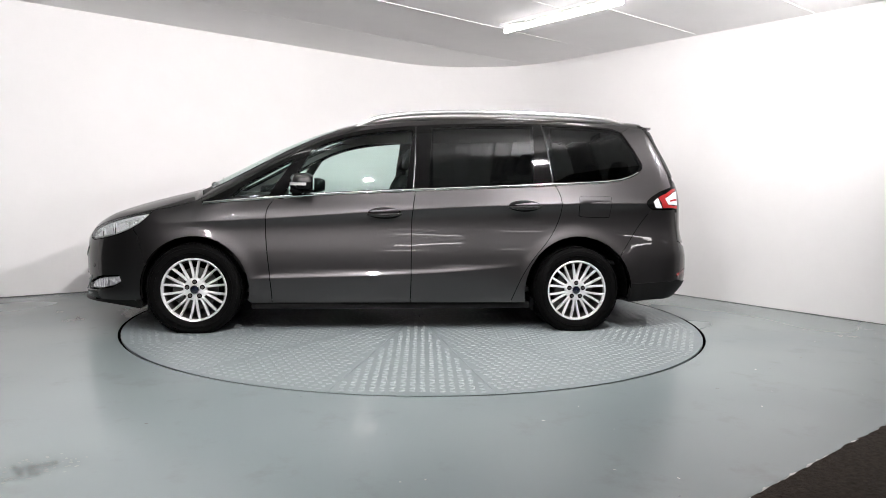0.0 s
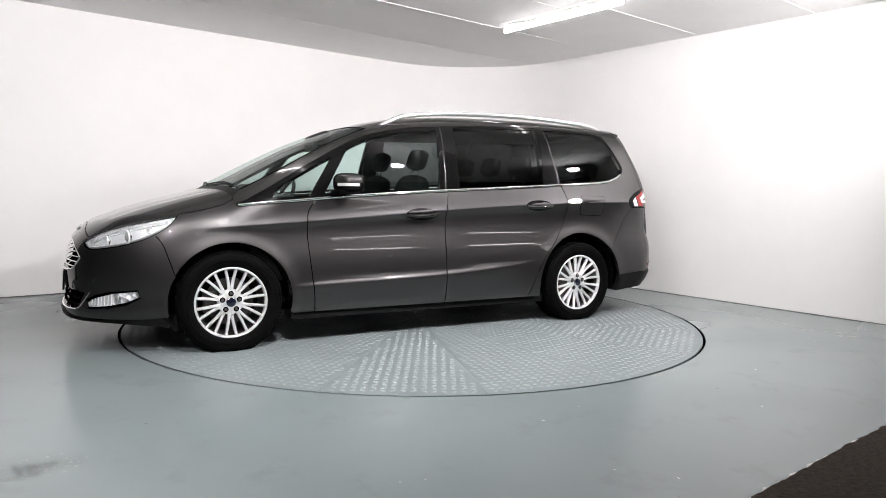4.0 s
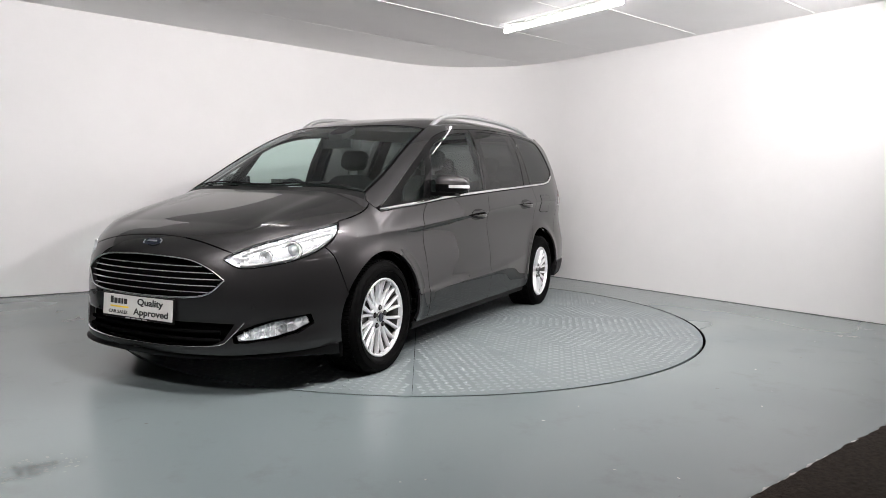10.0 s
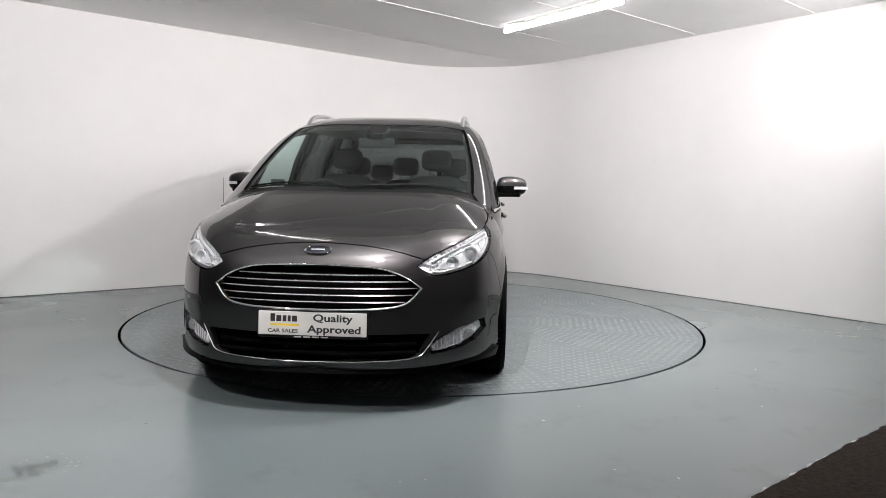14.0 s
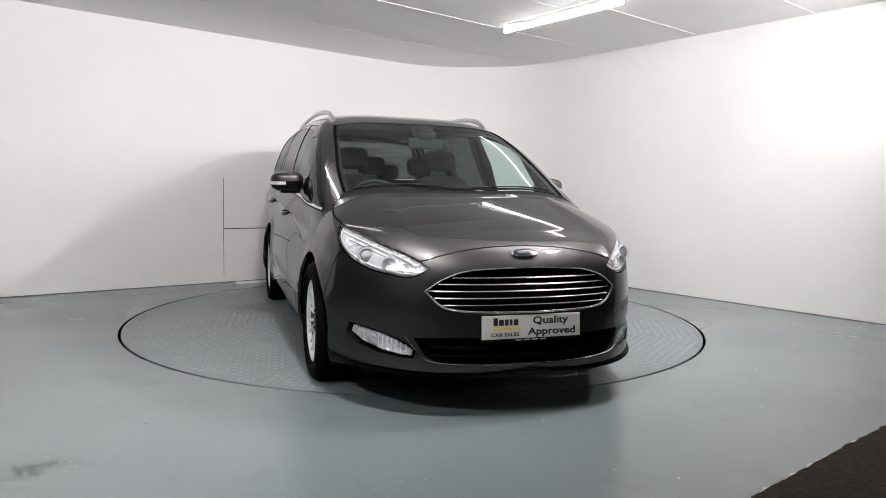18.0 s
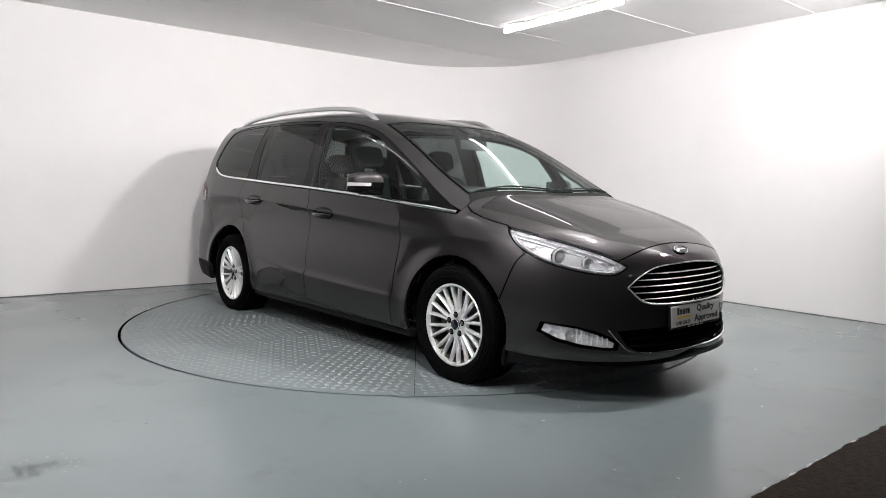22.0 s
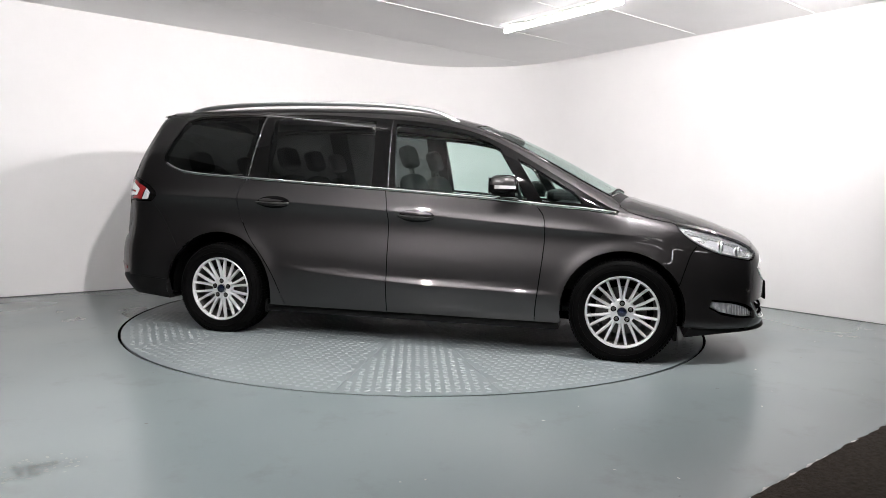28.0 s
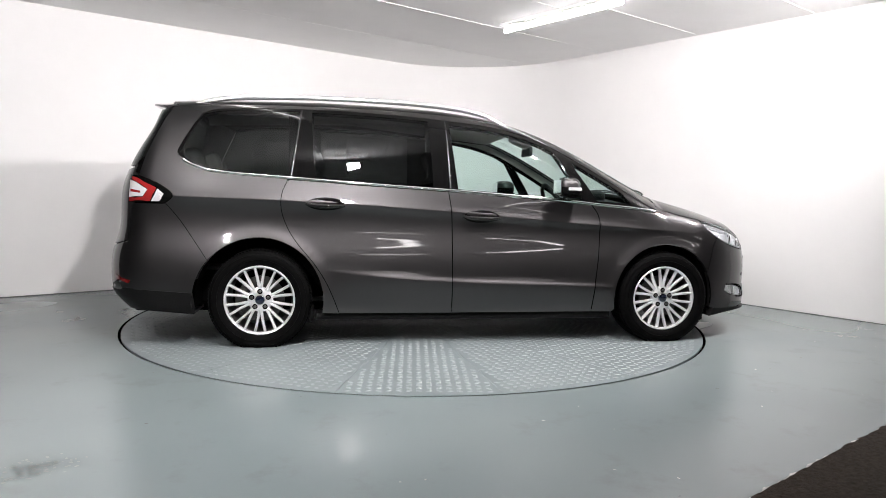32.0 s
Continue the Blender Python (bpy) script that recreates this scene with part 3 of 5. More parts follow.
def panel_mesh(chart, outline, holes=(), inset=0.0034, depth=0.018, lift=0.0, grid=0.04, mirror=False):
    """A sheet of the skin within an outline, with its own rim turned inwards. Returns vertices, faces, normals."""
    from mathutils.geometry import delaunay_2d_cdt
    scale = {"nose": np.array((0.018, 1.0)), "tail": np.array((0.018, 1.0)), "roll": np.array((1.0, 0.013))}.get(chart, np.array((1.0, 1.0)))
    loops = [clean(outline, scale, inset)] + [clean(h, scale, -inset) for h in holes]
    verts, edges = [], []
    for lp in loops:
        k = len(verts)
        verts += [tuple(q) for q in lp]
        edges += [(k + i, k + (i + 1) % len(lp)) for i in range(len(lp))]
    lo, hi = loops[0].min(0), loops[0].max(0)
    gx = np.arange(lo[0] + grid / 2, hi[0], grid)
    gy = np.arange(lo[1] + grid / 2, hi[1], grid)
    if len(gx) and len(gy):
        pts = np.stack(np.meshgrid(gx, gy), -1).reshape(-1, 2)
        if chart == "side" and hi[0] - lo[0] > 0.5:
            # rows of points along the two creases, in place of the grid there
            for line in (CREASE, LOWCREASE):
                pts = pts[np.abs(pts[:, 1] - line(pts[:, 0])) > 0.024]
                xs = np.arange(lo[0] + 0.01, hi[0], 0.022)
                pts = np.vstack([pts] + [np.stack([xs, line(xs) + dz], 1) for dz in (-0.018, -0.006, 0.0, 0.006, 0.018)])
        ok = inside_poly(pts, loops[0])
        for h in loops[1:]:
            ok &= ~inside_poly(pts, h)
        pts = pts[ok]
        rim = np.vstack(loops)
        if len(pts):
            near = np.min(np.linalg.norm(pts[:, None] - rim[None], axis=2), axis=1)
            pts = pts[near > min(grid * 0.4, 0.012)]
        verts += [tuple(q) for q in pts]
    out = delaunay_2d_cdt([Vector(v) for v in verts], edges, [], 0, 1e-6)
    v2 = np.array([tuple(v) for v in out[0]])
    tri = np.array([tuple(f) for f in out[2]])
    mid = v2[tri].mean(1)
    ok = inside_poly(mid, loops[0])
    for h in loops[1:]:
        ok &= ~inside_poly(mid, h)
    tri = tri[ok]
    p = on_skin(chart, v2 / scale)
    nrm = skin_normals(p)
    p = p + lift * nrm
    count = {}
    for f in tri:
        for a, b in ((f[0], f[1]), (f[1], f[2]), (f[2], f[0])):
            count[(a, b)] = 1
    faces = [tuple(int(i) for i in f) for f in tri]
    # outward winding
    a, b, c = p[tri[0]]
    if np.dot(np.cross(b - a, c - a), nrm[tri[0][0]]) < 0:
        faces = [f[::-1] for f in faces]
    rim_v, rim_n, rim_f = [], [], []
    base = len(p)
    for (i, j) in count:
        if (j, i) in count:
            continue
        d = p[j] - p[i]
        out_n = np.cross(d, nrm[i])
        out_n /= np.linalg.norm(out_n) + 1e-12
        k = base + len(rim_v)
        rim_v += [p[i], p[j], p[j] - depth * nrm[j], p[i] - depth * nrm[i]]
        rim_n += [out_n] * 4
        q = (k, k + 1, k + 2, k + 3)
        e1, e2 = p[j] - p[i], -depth * nrm[j]
        rim_f.append(q if np.dot(np.cross(e1, e2), out_n) > 0 else q[::-1])
    if depth > 0 and rim_v:
        p = np.vstack([p, rim_v])
        nrm = np.vstack([nrm, rim_n])
        faces = faces + rim_f
    if mirror:
        p, nrm = p * (1, -1, 1), nrm * (1, -1, 1)
        faces = [f[::-1] for f in faces]
    return p, faces, nrm


def panel(name, mat, parent, chart, outline, holes=(), label="", mirror=False, both=False, **kw):
    """One body panel as a part; both: a left and a right one."""
    made = []
    for m in ((False, True) if both else (mirror,)):
        p, faces, nrm = panel_mesh(chart, outline, holes, mirror=m, **kw)
        me = bpy.data.meshes.new(name)
        me.from_pydata([tuple(v) for v in p], [], faces)
        me.polygons.foreach_set("use_smooth", [True] * len(me.polygons))
        me.normals_split_custom_set_from_vertices([tuple(v) for v in nrm])
        me.materials.append(mat)
        ob = new(name, me)
        ob.parent = parent
        if label:
            ob["label"] = label
        made.append(ob)
    return made if both else made[0]


def strip(name, mat, parent, pts, normals, width, high, label="", mirror=False):
    """A half-round moulding laid along points of the skin."""
    bm = bmesh.new()
    rings = []
    pts = [Vector(p) for p in pts]
    for i, p in enumerate(pts):
        d = (pts[min(i + 1, len(pts) - 1)] - pts[max(i - 1, 0)]).normalized()
        nn = Vector(normals[i]).normalized()
        s = d.cross(nn).normalized()
        w = width[i] if isinstance(width, (list, tuple)) else width
        ring = []
        for k in range(7):
            t = math.pi * k / 6
            ring.append(bm.verts.new(p + s * (w / 2 * math.cos(t)) + nn * (high * math.sin(t) - 0.004)))
        rings.append(ring)
    for a, b in zip(rings, rings[1:]):
        for k in range(6):
            bm.faces.new((a[k], a[k + 1], b[k + 1], b[k]))
        bm.faces.new((a[6], a[0], b[0], b[6]))
    bm.faces.new(rings[0])
    bm.faces.new(rings[-1][::-1])
    if mirror:
        bm.transform(Matrix.Diagonal((1, -1, 1, 1)))
    bmesh.ops.recalc_face_normals(bm, faces=bm.faces[:])
    return smooth(part(name, bm, mat, parent, label), 50)


def skin_strip(name, mat, parent, chart, uv, width, high, label="", both=True):
    p = on_skin(chart, uv)
    nrm = skin_normals(p)
    for m in ((False, True) if both else (False,)):
        strip(name, mat, parent, p, nrm, width, high, label, m)


# ---- the car ----
car = new("car")
tagged(car, "dark grey metallic people carrier with chrome trim and roof rails", "car")

# shut lines, as (x, z) on the side
BELT = curve([(1.385, 0.945), (1.18, 0.968), (0.99, 0.982), (0.55, 1.022), (-0.17, 1.07), (-0.70, 1.10), (-1.23, 1.132), (-1.60, 1.155), (-1.77, 1.175)])
GAP1 = curve([(0.872, 0.222), (0.878, 0.32), (0.893, 0.46), (0.915, 0.66), (0.922, 0.81), (0.91, 0.91), (0.86, 0.985)])
GAP2 = curve([(-0.14, 0.222), (-0.14, 0.45), (-0.142, 0.80), (-0.152, 0.94), (-0.17, 1.062)])
GAP3 = curve([(-0.905, 0.222), (-0.945, 0.33), (-1.0, 0.45), (-1.078, 0.57), (-1.175, 0.685), (-1.245, 0.79), (-1.288, 0.91), (-1.285, 1.03), (-1.245, 1.125)])
DLO_TOP = curve([(1.31, 0.985), (1.15, 1.075), (1.0, 1.165), (0.80, 1.28), (0.60, 1.387), (0.40, 1.468), (0.15, 1.524), (-0.18, 1.560), (-0.65, 1.592), (-1.13, 1.605), (-1.50, 1.60), (-1.72, 1.588), (-1.82, 1.555)])
DLO_BACK = curve([(-1.82, 1.555), (-1.87, 1.46), (-1.93, 1.35), (-1.955, 1.285), (-1.93, 1.245), (-1.86, 1.205), (-1.77, 1.175)])
beltx = np.array(BELT)


def belt_z(x):
    return float(np.interp(x, beltx[::-1, 0], beltx[::-1, 1]))


def dlo_z(x):
    q = np.array(DLO_TOP)
    return float(np.interp(x, q[::-1, 0], q[::-1, 1]))


def belt_run(x0, x1, dz=0.0, n=30):
    return [(x0 + (x1 - x0) * k / n, belt_z(x0 + (x1 - x0) * k / n) + dz) for k in range(n + 1)]


def dlo_run(x0, x1, dz=0.0, n=30):
    return [(x0 + (x1 - x0) * k / n, dlo_z(x0 + (x1 - x0) * k / n) + dz) for k in range(n + 1)]


FA, RA = ARCH
# lamps and bumper lines on the nose, as (degrees, z)
HEAD_TOP = curve([(27.5, 0.700), (30.0, 0.728), (36, 0.770), (44, 0.808), (54, 0.848), (64.5, 0.882)], 0.03, (0.018, 1))
HEAD_LOW = curve([(64.5, 0.882), (63.5, 0.845), (60, 0.785), (53, 0.722), (45, 0.682), (38, 0.662), (33.5, 0.655), (30.5, 0.668), (27.5, 0.700)], 0.03, (0.018, 1))
HOOD_FRONT = curve([(0, 0.803), (10, 0.797), (18, 0.783), (24, 0.762), (28.5, 0.738), (30.0, 0.728)], 0.03, (0.018, 1))
WING_SEAM = curve([(57.5, 0.755), (60.5, 0.70), (63.0, 0.60), (65.2, 0.50)], 0.03, (0.018, 1))

# front wing
nose_on_side = convert("nose", "side", [q for q in HEAD_LOW if q[0] >= 57.4])
seam_on_side = convert("nose", "side", WING_SEAM)
WING_TOP = curve([(1.735, 0.785), (1.62, 0.800), (1.50, 0.797), (1.39, 0.775)])
hood_side = convert("top", "side", WING_TOP[1:])
wing = GAP1[:-3] + belt_run(0.86, 1.37, -0.012) + hood_side[::-1] + nose_on_side + seam_on_side + arc(FA[0], FA[1], FA[2], 22, 192) + [(1.022, 0.222)]
panel("front_wing", PAINT, car, "side", wing, both=True, grid=0.022)
# doors
fdoor = GAP1[:-3] + belt_run(0.86, -0.168, -0.012) + GAP2[::-1][1:]
panel("front_door", PAINT, car, "side", fdoor, both=True)
rdoor = GAP2[:-1] + belt_run(-0.172, -1.24, -0.012) + GAP3[::-1][1:]
panel("rear_door", PAINT, car, "side", rdoor, both=True)
# rear quarter with the rear pillar
TAIL_SEAM = curve([(-1.754, 0.585), (-1.82, 0.68), (-1.93, 0.84), (-2.02, 0.952)])
LAMP_FRONT = curve([(-2.02, 0.952), (-1.972, 0.995), (-2.00, 1.035), (-2.09, 1.088), (-2.20, 1.128)])
quarter = (GAP3[:-1] + belt_run(-1.25, -1.77, -0.010) + [(x, z) for x, z in DLO_BACK[::-1]] + [(-1.90, 1.60), (-1.985, 1.60), (-2.015, 1.595), (-2.06, 1.50), (-2.115, 1.38), (-2.165, 1.25), (-2.195, 1.15)]
           + LAMP_FRONT[::-1] + TAIL_SEAM[::-1] + arc(RA[0], RA[1], RA[2], 140, -12))
panel("rear_quarter", PAINT, car, "side", quarter, both=True, grid=0.024, inset=0.002)
panel("rear_window_edge", GLOSSBLACK, car, "side", [(-1.99, 1.60), (-2.045, 1.595), (-2.10, 1.50), (-2.165, 1.38), (-2.22, 1.25), (-2.25, 1.15), (-2.18, 1.145), (-2.15, 1.25), (-2.10, 1.38), (-2.045, 1.50)], both=True, lift=-0.003, depth=0.01, inset=0)

# cant rail and screen pillar: between window tops and the roof
def roll_of_side(uv):
    return convert("side", "roll", uv)


SCREEN_EDGE = curve([(1.325, 0.708), (1.08, 0.700), (0.80, 0.668), (0.55, 0.634), (0.40, 0.608)])
ROOF_EDGE = curve([(0.40, 0.608), (0.0, 0.585), (-0.6, 0.585), (-1.4, 0.580), (-2.03, 0.565)])
rail = roll_of_side([(1.385, 0.955)] + DLO_TOP + [(-1.90, 1.60), (-1.985, 1.60), (-2.03, 1.598)])
edge = convert("top", "roll", ROOF_EDGE[::-1] + SCREEN_EDGE[::-1] + [(1.385, 0.750)])
panel("cant_rail", PAINT, car, "roll", rail + edge, both=True, inset=0.0005, grid=0.022)

# bonnet, screen, roof
head_top_xy = convert("nose", "top", HEAD_TOP[2:])
front_xy = convert("nose", "top", HOOD_FRONT)
wing_xy = WING_TOP[1:]
half = front_xy + head_top_xy + wing_xy + curve([(1.385, 0.742), (1.43, 0.55), (1.475, 0.28), (1.49, 0.0)])
bonnet = half + [(x, -y) for x, y in half[::-1]]
panel("bonnet", PAINT, car, "top", bonnet, inset=0.0025, grid=0.028)
SCREEN_LOW = curve([(1.325, 0.708), (1.370, 0.55), (1.405, 0.28), (1.425, 0.0)])
SCREEN_TOP = curve([(0.40, 0.608), (0.435, 0.35), (0.45, 0.0)])
half = SCREEN_LOW[::-1] + SCREEN_EDGE[1:] + SCREEN_TOP[1:]
panel("windscreen", GLASS, car, "top", half + [(x, -y) for x, y in half[::-1]], inset=0.003, depth=0.004, lift=-0.004, label="clear green-tinted windscreen")
screen = half + [(x, -y) for x, y in half[::-1]]
pane = [tuple(q) for q in clean(screen, (1, 1), 0.026)]
panel("screen_border", BLACK, car, "top", [tuple(q) for q in clean(screen, (1, 1), 0.004)], holes=[pane], lift=-0.010, depth=0, inset=0, label="black printed border of the windscreen")
half = SCREEN_TOP[::-1] + ROOF_EDGE[1:] + [(-2.08, 0.4), (-2.10, 0.0)]
panel("roof", PAINT, car, "top", half + [(x, -y) for x, y in half[::-1]], inset=0.001)
skin_strip("screen_seal", DARK, car, "top", SCREEN_EDGE, 0.022, 0.006)
# scuttle between bonnet and screen
half = curve([(1.49, 0.0), (1.475, 0.28), (1.43, 0.55), (1.385, 0.742)]) + SCREEN_LOW
panel("scuttle", BLACK, car, "top", half + [(x, -y) for x, y in half[::-1]], inset=0.0005, lift=-0.012, depth=0.03)

# front bumper with its openings
GRILLE = [(-28.3, 0.598), (-24, 0.652), (-18, 0.690), (-9, 0.702), (0, 0.705)]
GRILLE_L = [(0, 0.500), (9, 0.502), (18, 0.508), (24, 0.530), (28.3, 0.598)]
grille_top = curve(GRILLE + [(-u, v) for u, v in GRILLE[::-1][1:]], 0.02, (0.018, 1))
grille_low = curve([(-u, v) for u, v in GRILLE_L[::-1]] + GRILLE_L[1:], 0.02, (0.018, 1))
grille_hole = grille_top + grille_low[::-1][1:-1]
INTAKE = [(-31, 0.375), (-15, 0.380), (0, 0.380), (15, 0.380), (31, 0.375), (28, 0.30), (24, 0.268), (12, 0.258), (0, 0.256), (-12, 0.258), (-24, 0.268), (-28, 0.30)]
FOG = [(32, 0.294), (31.6, 0.318), (37, 0.358), (42, 0.381), (51.2, 0.398), (52, 0.366), (47.5, 0.333), (41, 0.308), (35, 0.295)]
FOG_CUT = [(31.0, 0.284), (30.4, 0.326), (36.5, 0.371), (42, 0.394), (52.2, 0.411), (53.2, 0.364), (48.3, 0.320), (41.5, 0.296), (34.5, 0.284)]
arch_on_nose = convert("side", "nose", arc(FA[0], FA[1], FA[2], 18, -12, 8))
half = (HOOD_FRONT + HEAD_LOW[::-1][:-6] + WING_SEAM[1:] + arch_on_nose + curve([(60, 0.232), (45, 0.222), (25, 0.218), (0, 0.215)], 0.03, (0.018, 1)))
bumper = half + [(-u, v) for u, v in half[::-1]]
panel("front_bumper", PAINT, car, "nose", bumper, holes=[grille_hole, INTAKE, FOG_CUT, [(-u, v) for u, v in FOG_CUT]], inset=0.003, depth=0.03)
# what lies behind the openings: black sheets for the shade inside, and the fog lamps
panel("grille_back", DARK, car, "nose", [(-31, 0.48), (31, 0.48), (31, 0.72), (-31, 0.72)], lift=-0.05, depth=0, inset=0)
panel("intake_back", DARK, car, "nose", [(-34, 0.24), (34, 0.24), (34, 0.40), (-34, 0.40)], lift=-0.045, depth=0, inset=0)
for s in (1, -1):
    panel("fog_surround", GLOSSBLACK, car, "nose", [(s * u, v) for u, v in FOG_CUT], lift=-0.034, depth=0.01, inset=0.0)
    fog = panel("fog_lamp", FOGBOWL, car, "nose", [(s * u, v) for u, v in FOG], lift=-0.020, depth=0.02, inset=0.0, label="clear wedge-shaped front fog lamp", grid=0.03)
    panel("lens", LENS, fog, "nose", [(s * u, v) for u, v in FOG], lift=-0.004, depth=0.014, inset=0.0, grid=0.03)
    q = on_skin("nose", [(s * 44, 0.352)])
    bm = bmesh.new()
    lathe(bm, [(0.027, -0.002), (0.027, 0.006), (0.022, 0.006), (0.012, 0.0), (0.0005, 0.004)], 24, Matrix.Translation(Vector(q[0]) - 0.016 * Vector(skin_normals(q)[0])) @ Vector((1, 0.5 * s, 0)).to_track_quat("Y", "Z").to_matrix().to_4x4())
    smooth(part("bulb_shield", bm, SATIN, fog), 40)
    for k in range(7):
        u = 33.5 + 1.4 * k
        zz = np.linspace(np.interp(u, [30, 42, 52], [0.303, 0.312, 0.342]), np.interp(u, [30, 36, 44, 53], [0.318, 0.355, 0.384, 0.402]), 5)
        p = on_skin("nose", [(s * u, z) for z in zz])
        strip("lens_rib", GREYLENS, fog, p - 0.018 * skin_normals(p), skin_normals(p), 0.007, 0.006)
p = on_skin("nose", grille_top)
strip("grille_frame", CHROME, car, p, skin_normals(p), 0.008, 0.009)
p = on_skin("nose", grille_low)
strip("grille_frame", CHROME, car, p, skin_normals(p), 0.012, 0.010)
for k in range(5):
    z = 0.535 + 0.0325 * k
    lim = float(np.interp(z, [0.50, 0.53, 0.598, 0.652, 0.69], [18, 23.5, 27.8, 23.6, 17.5]))
    uv = [(-lim + 2 * lim * i / 40, z) for i in range(41)]
    p = on_skin("nose", uv)
    nr = skin_normals(p)
    strip("grille_bar", SOFTCHROME, car, p - 0.012 * nr, nr, 0.0085, 0.008)
p = on_skin("nose", curve([(-33.5, 0.385), (-30, 0.315), (-26.5, 0.272), (-14, 0.258), (0, 0.255), (14, 0.258), (26.5, 0.272), (30, 0.315), (33.5, 0.385)], 0.02, (0.018, 1)))
strip("intake_trim", CHROME, car, p, skin_normals(p), 0.008, 0.008)
for z in (0.295, 0.335):
    p = on_skin("nose", [(-27 + 54 * i / 30, z) for i in range(31)])
    strip("intake_bar", DARK, car, p - 0.02 * skin_normals(p), skin_normals(p), 0.02, 0.015)
panel("front_lip", BLACK, car, "nose", [(-62, 0.190), (62, 0.190), (61, 0.242), (0, 0.234), (-61, 0.242)], lift=0.020, depth=0.05, inset=0)

# headlamps: bowl, lens, projector
for s in (1, -1):
    shape = [(s * u, v) for u, v in HEAD_TOP + HEAD_LOW[1:-1]]
    lamp = panel("headlamp", REFLECTOR, car, "nose", shape, lift=-0.022, depth=0.0, inset=0.0, label="clear swept-back headlamp with a projector lens", grid=0.03)
    panel("lens", LENS, lamp, "nose", shape, lift=-0.001, depth=0.03, inset=0.002)
    # inner bezel, light guide, dark divider
    low_in = [(s * (u * 0.985 + 0.6), v + 0.016) for u, v in HEAD_LOW[3:-3]]
    p = on_skin("nose", low_in)
    strip("light_guide", CLEARWHITE, lamp, p - 0.015 * skin_normals(p), skin_normals(p), 0.013, 0.010)
    top_in = [(s * (u * 0.97 + 1.6), v - 0.020) for u, v in HEAD_TOP[3:-2]]
    p = on_skin("nose", top_in)
    strip("reflector_blade", GREYLENS, lamp, p - 0.018 * skin_normals(p), skin_normals(p), 0.012, 0.012)
    mid_in = [(s * (u * 0.93 + 3.6), v - 0.040) for u, v in HEAD_TOP[6:-2]]
    p = on_skin("nose", mid_in)
    strip("reflector_blade", GREYLENS, lamp, p - 0.019 * skin_normals(p), skin_normals(p), 0.008, 0.010)
    rim = [(s * u, v) for u, v in HEAD_LOW]
    p = on_skin("nose", rim)
    strip("lamp_seal", DARK, lamp, p - 0.003 * skin_normals(p), skin_normals(p), 0.010, 0.004)
    panel("bezel", GREYLENS, lamp, "nose", [(s * u, v) for u, v in ((33.5, 0.690), (38, 0.745), (46, 0.785), (52.5, 0.790), (54.5, 0.765), (51, 0.728), (44, 0.695), (38, 0.682))], lift=-0.019, depth=0.003, inset=0, grid=0.03)
    for ang, z, r, in ((47.5, 0.745, 0.036), (39.5, 0.718, 0.026)):
        q = on_skin("nose", [(s * ang, z)])
        nr = Vector(skin_normals(q)[0])
        aim = (Vector((1, 0.35 * s, 0.0))).normalized()
        m = Matrix.Translation(Vector(q[0]) - 0.023 * nr) @ aim.to_track_quat("Y", "Z").to_matrix().to_4x4()
        bm = bmesh.new()
        lathe(bm, [(r * 1.3, 0.0), (r * 1.22, 0.020), (r * 1.05, 0.020), (r * 0.98, 0.004)], 32, m)
        pj = smooth(part("projector", bm, GREYLENS, lamp, "round projector lamp with a chrome bezel"), 40)
        bm = bmesh.new()
        lathe(bm, [(r * 1.42, 0.004), (r * 1.36, 0.012), (r * 1.3, 0.004)], 32, m)
        smooth(part("bezel_ring", bm, CHROME, lamp), 40)
        bm = bmesh.new()
        if ang > 40:
            lathe(bm, [(r * 0.98, 0.004), (r * 0.8, 0.014), (r * 0.45, 0.021), (0.0005, 0.024)], 32, m)
            smooth(part("projector_lens", bm, PROJECTOR, pj, "clear glass projector lens"), 60)
        else:
            lathe(bm, [(r * 0.98, 0.004), (r * 0.75, -0.012), (r * 0.40, -0.022), (r * 0.25, -0.022), (r * 0.22, 0.006), (0.0005, 0.010)], 32, m)
            smooth(part("beam_bowl", bm, GREYLENS, pj, "chrome main-beam bowl"), 35)

# belt moulding and window trim
skin_strip("belt_moulding", CHROME, car, "side", BELT[1:] + DLO_BACK[::-1][1:-18], 0.020, 0.009, "chrome moulding under the side windows")


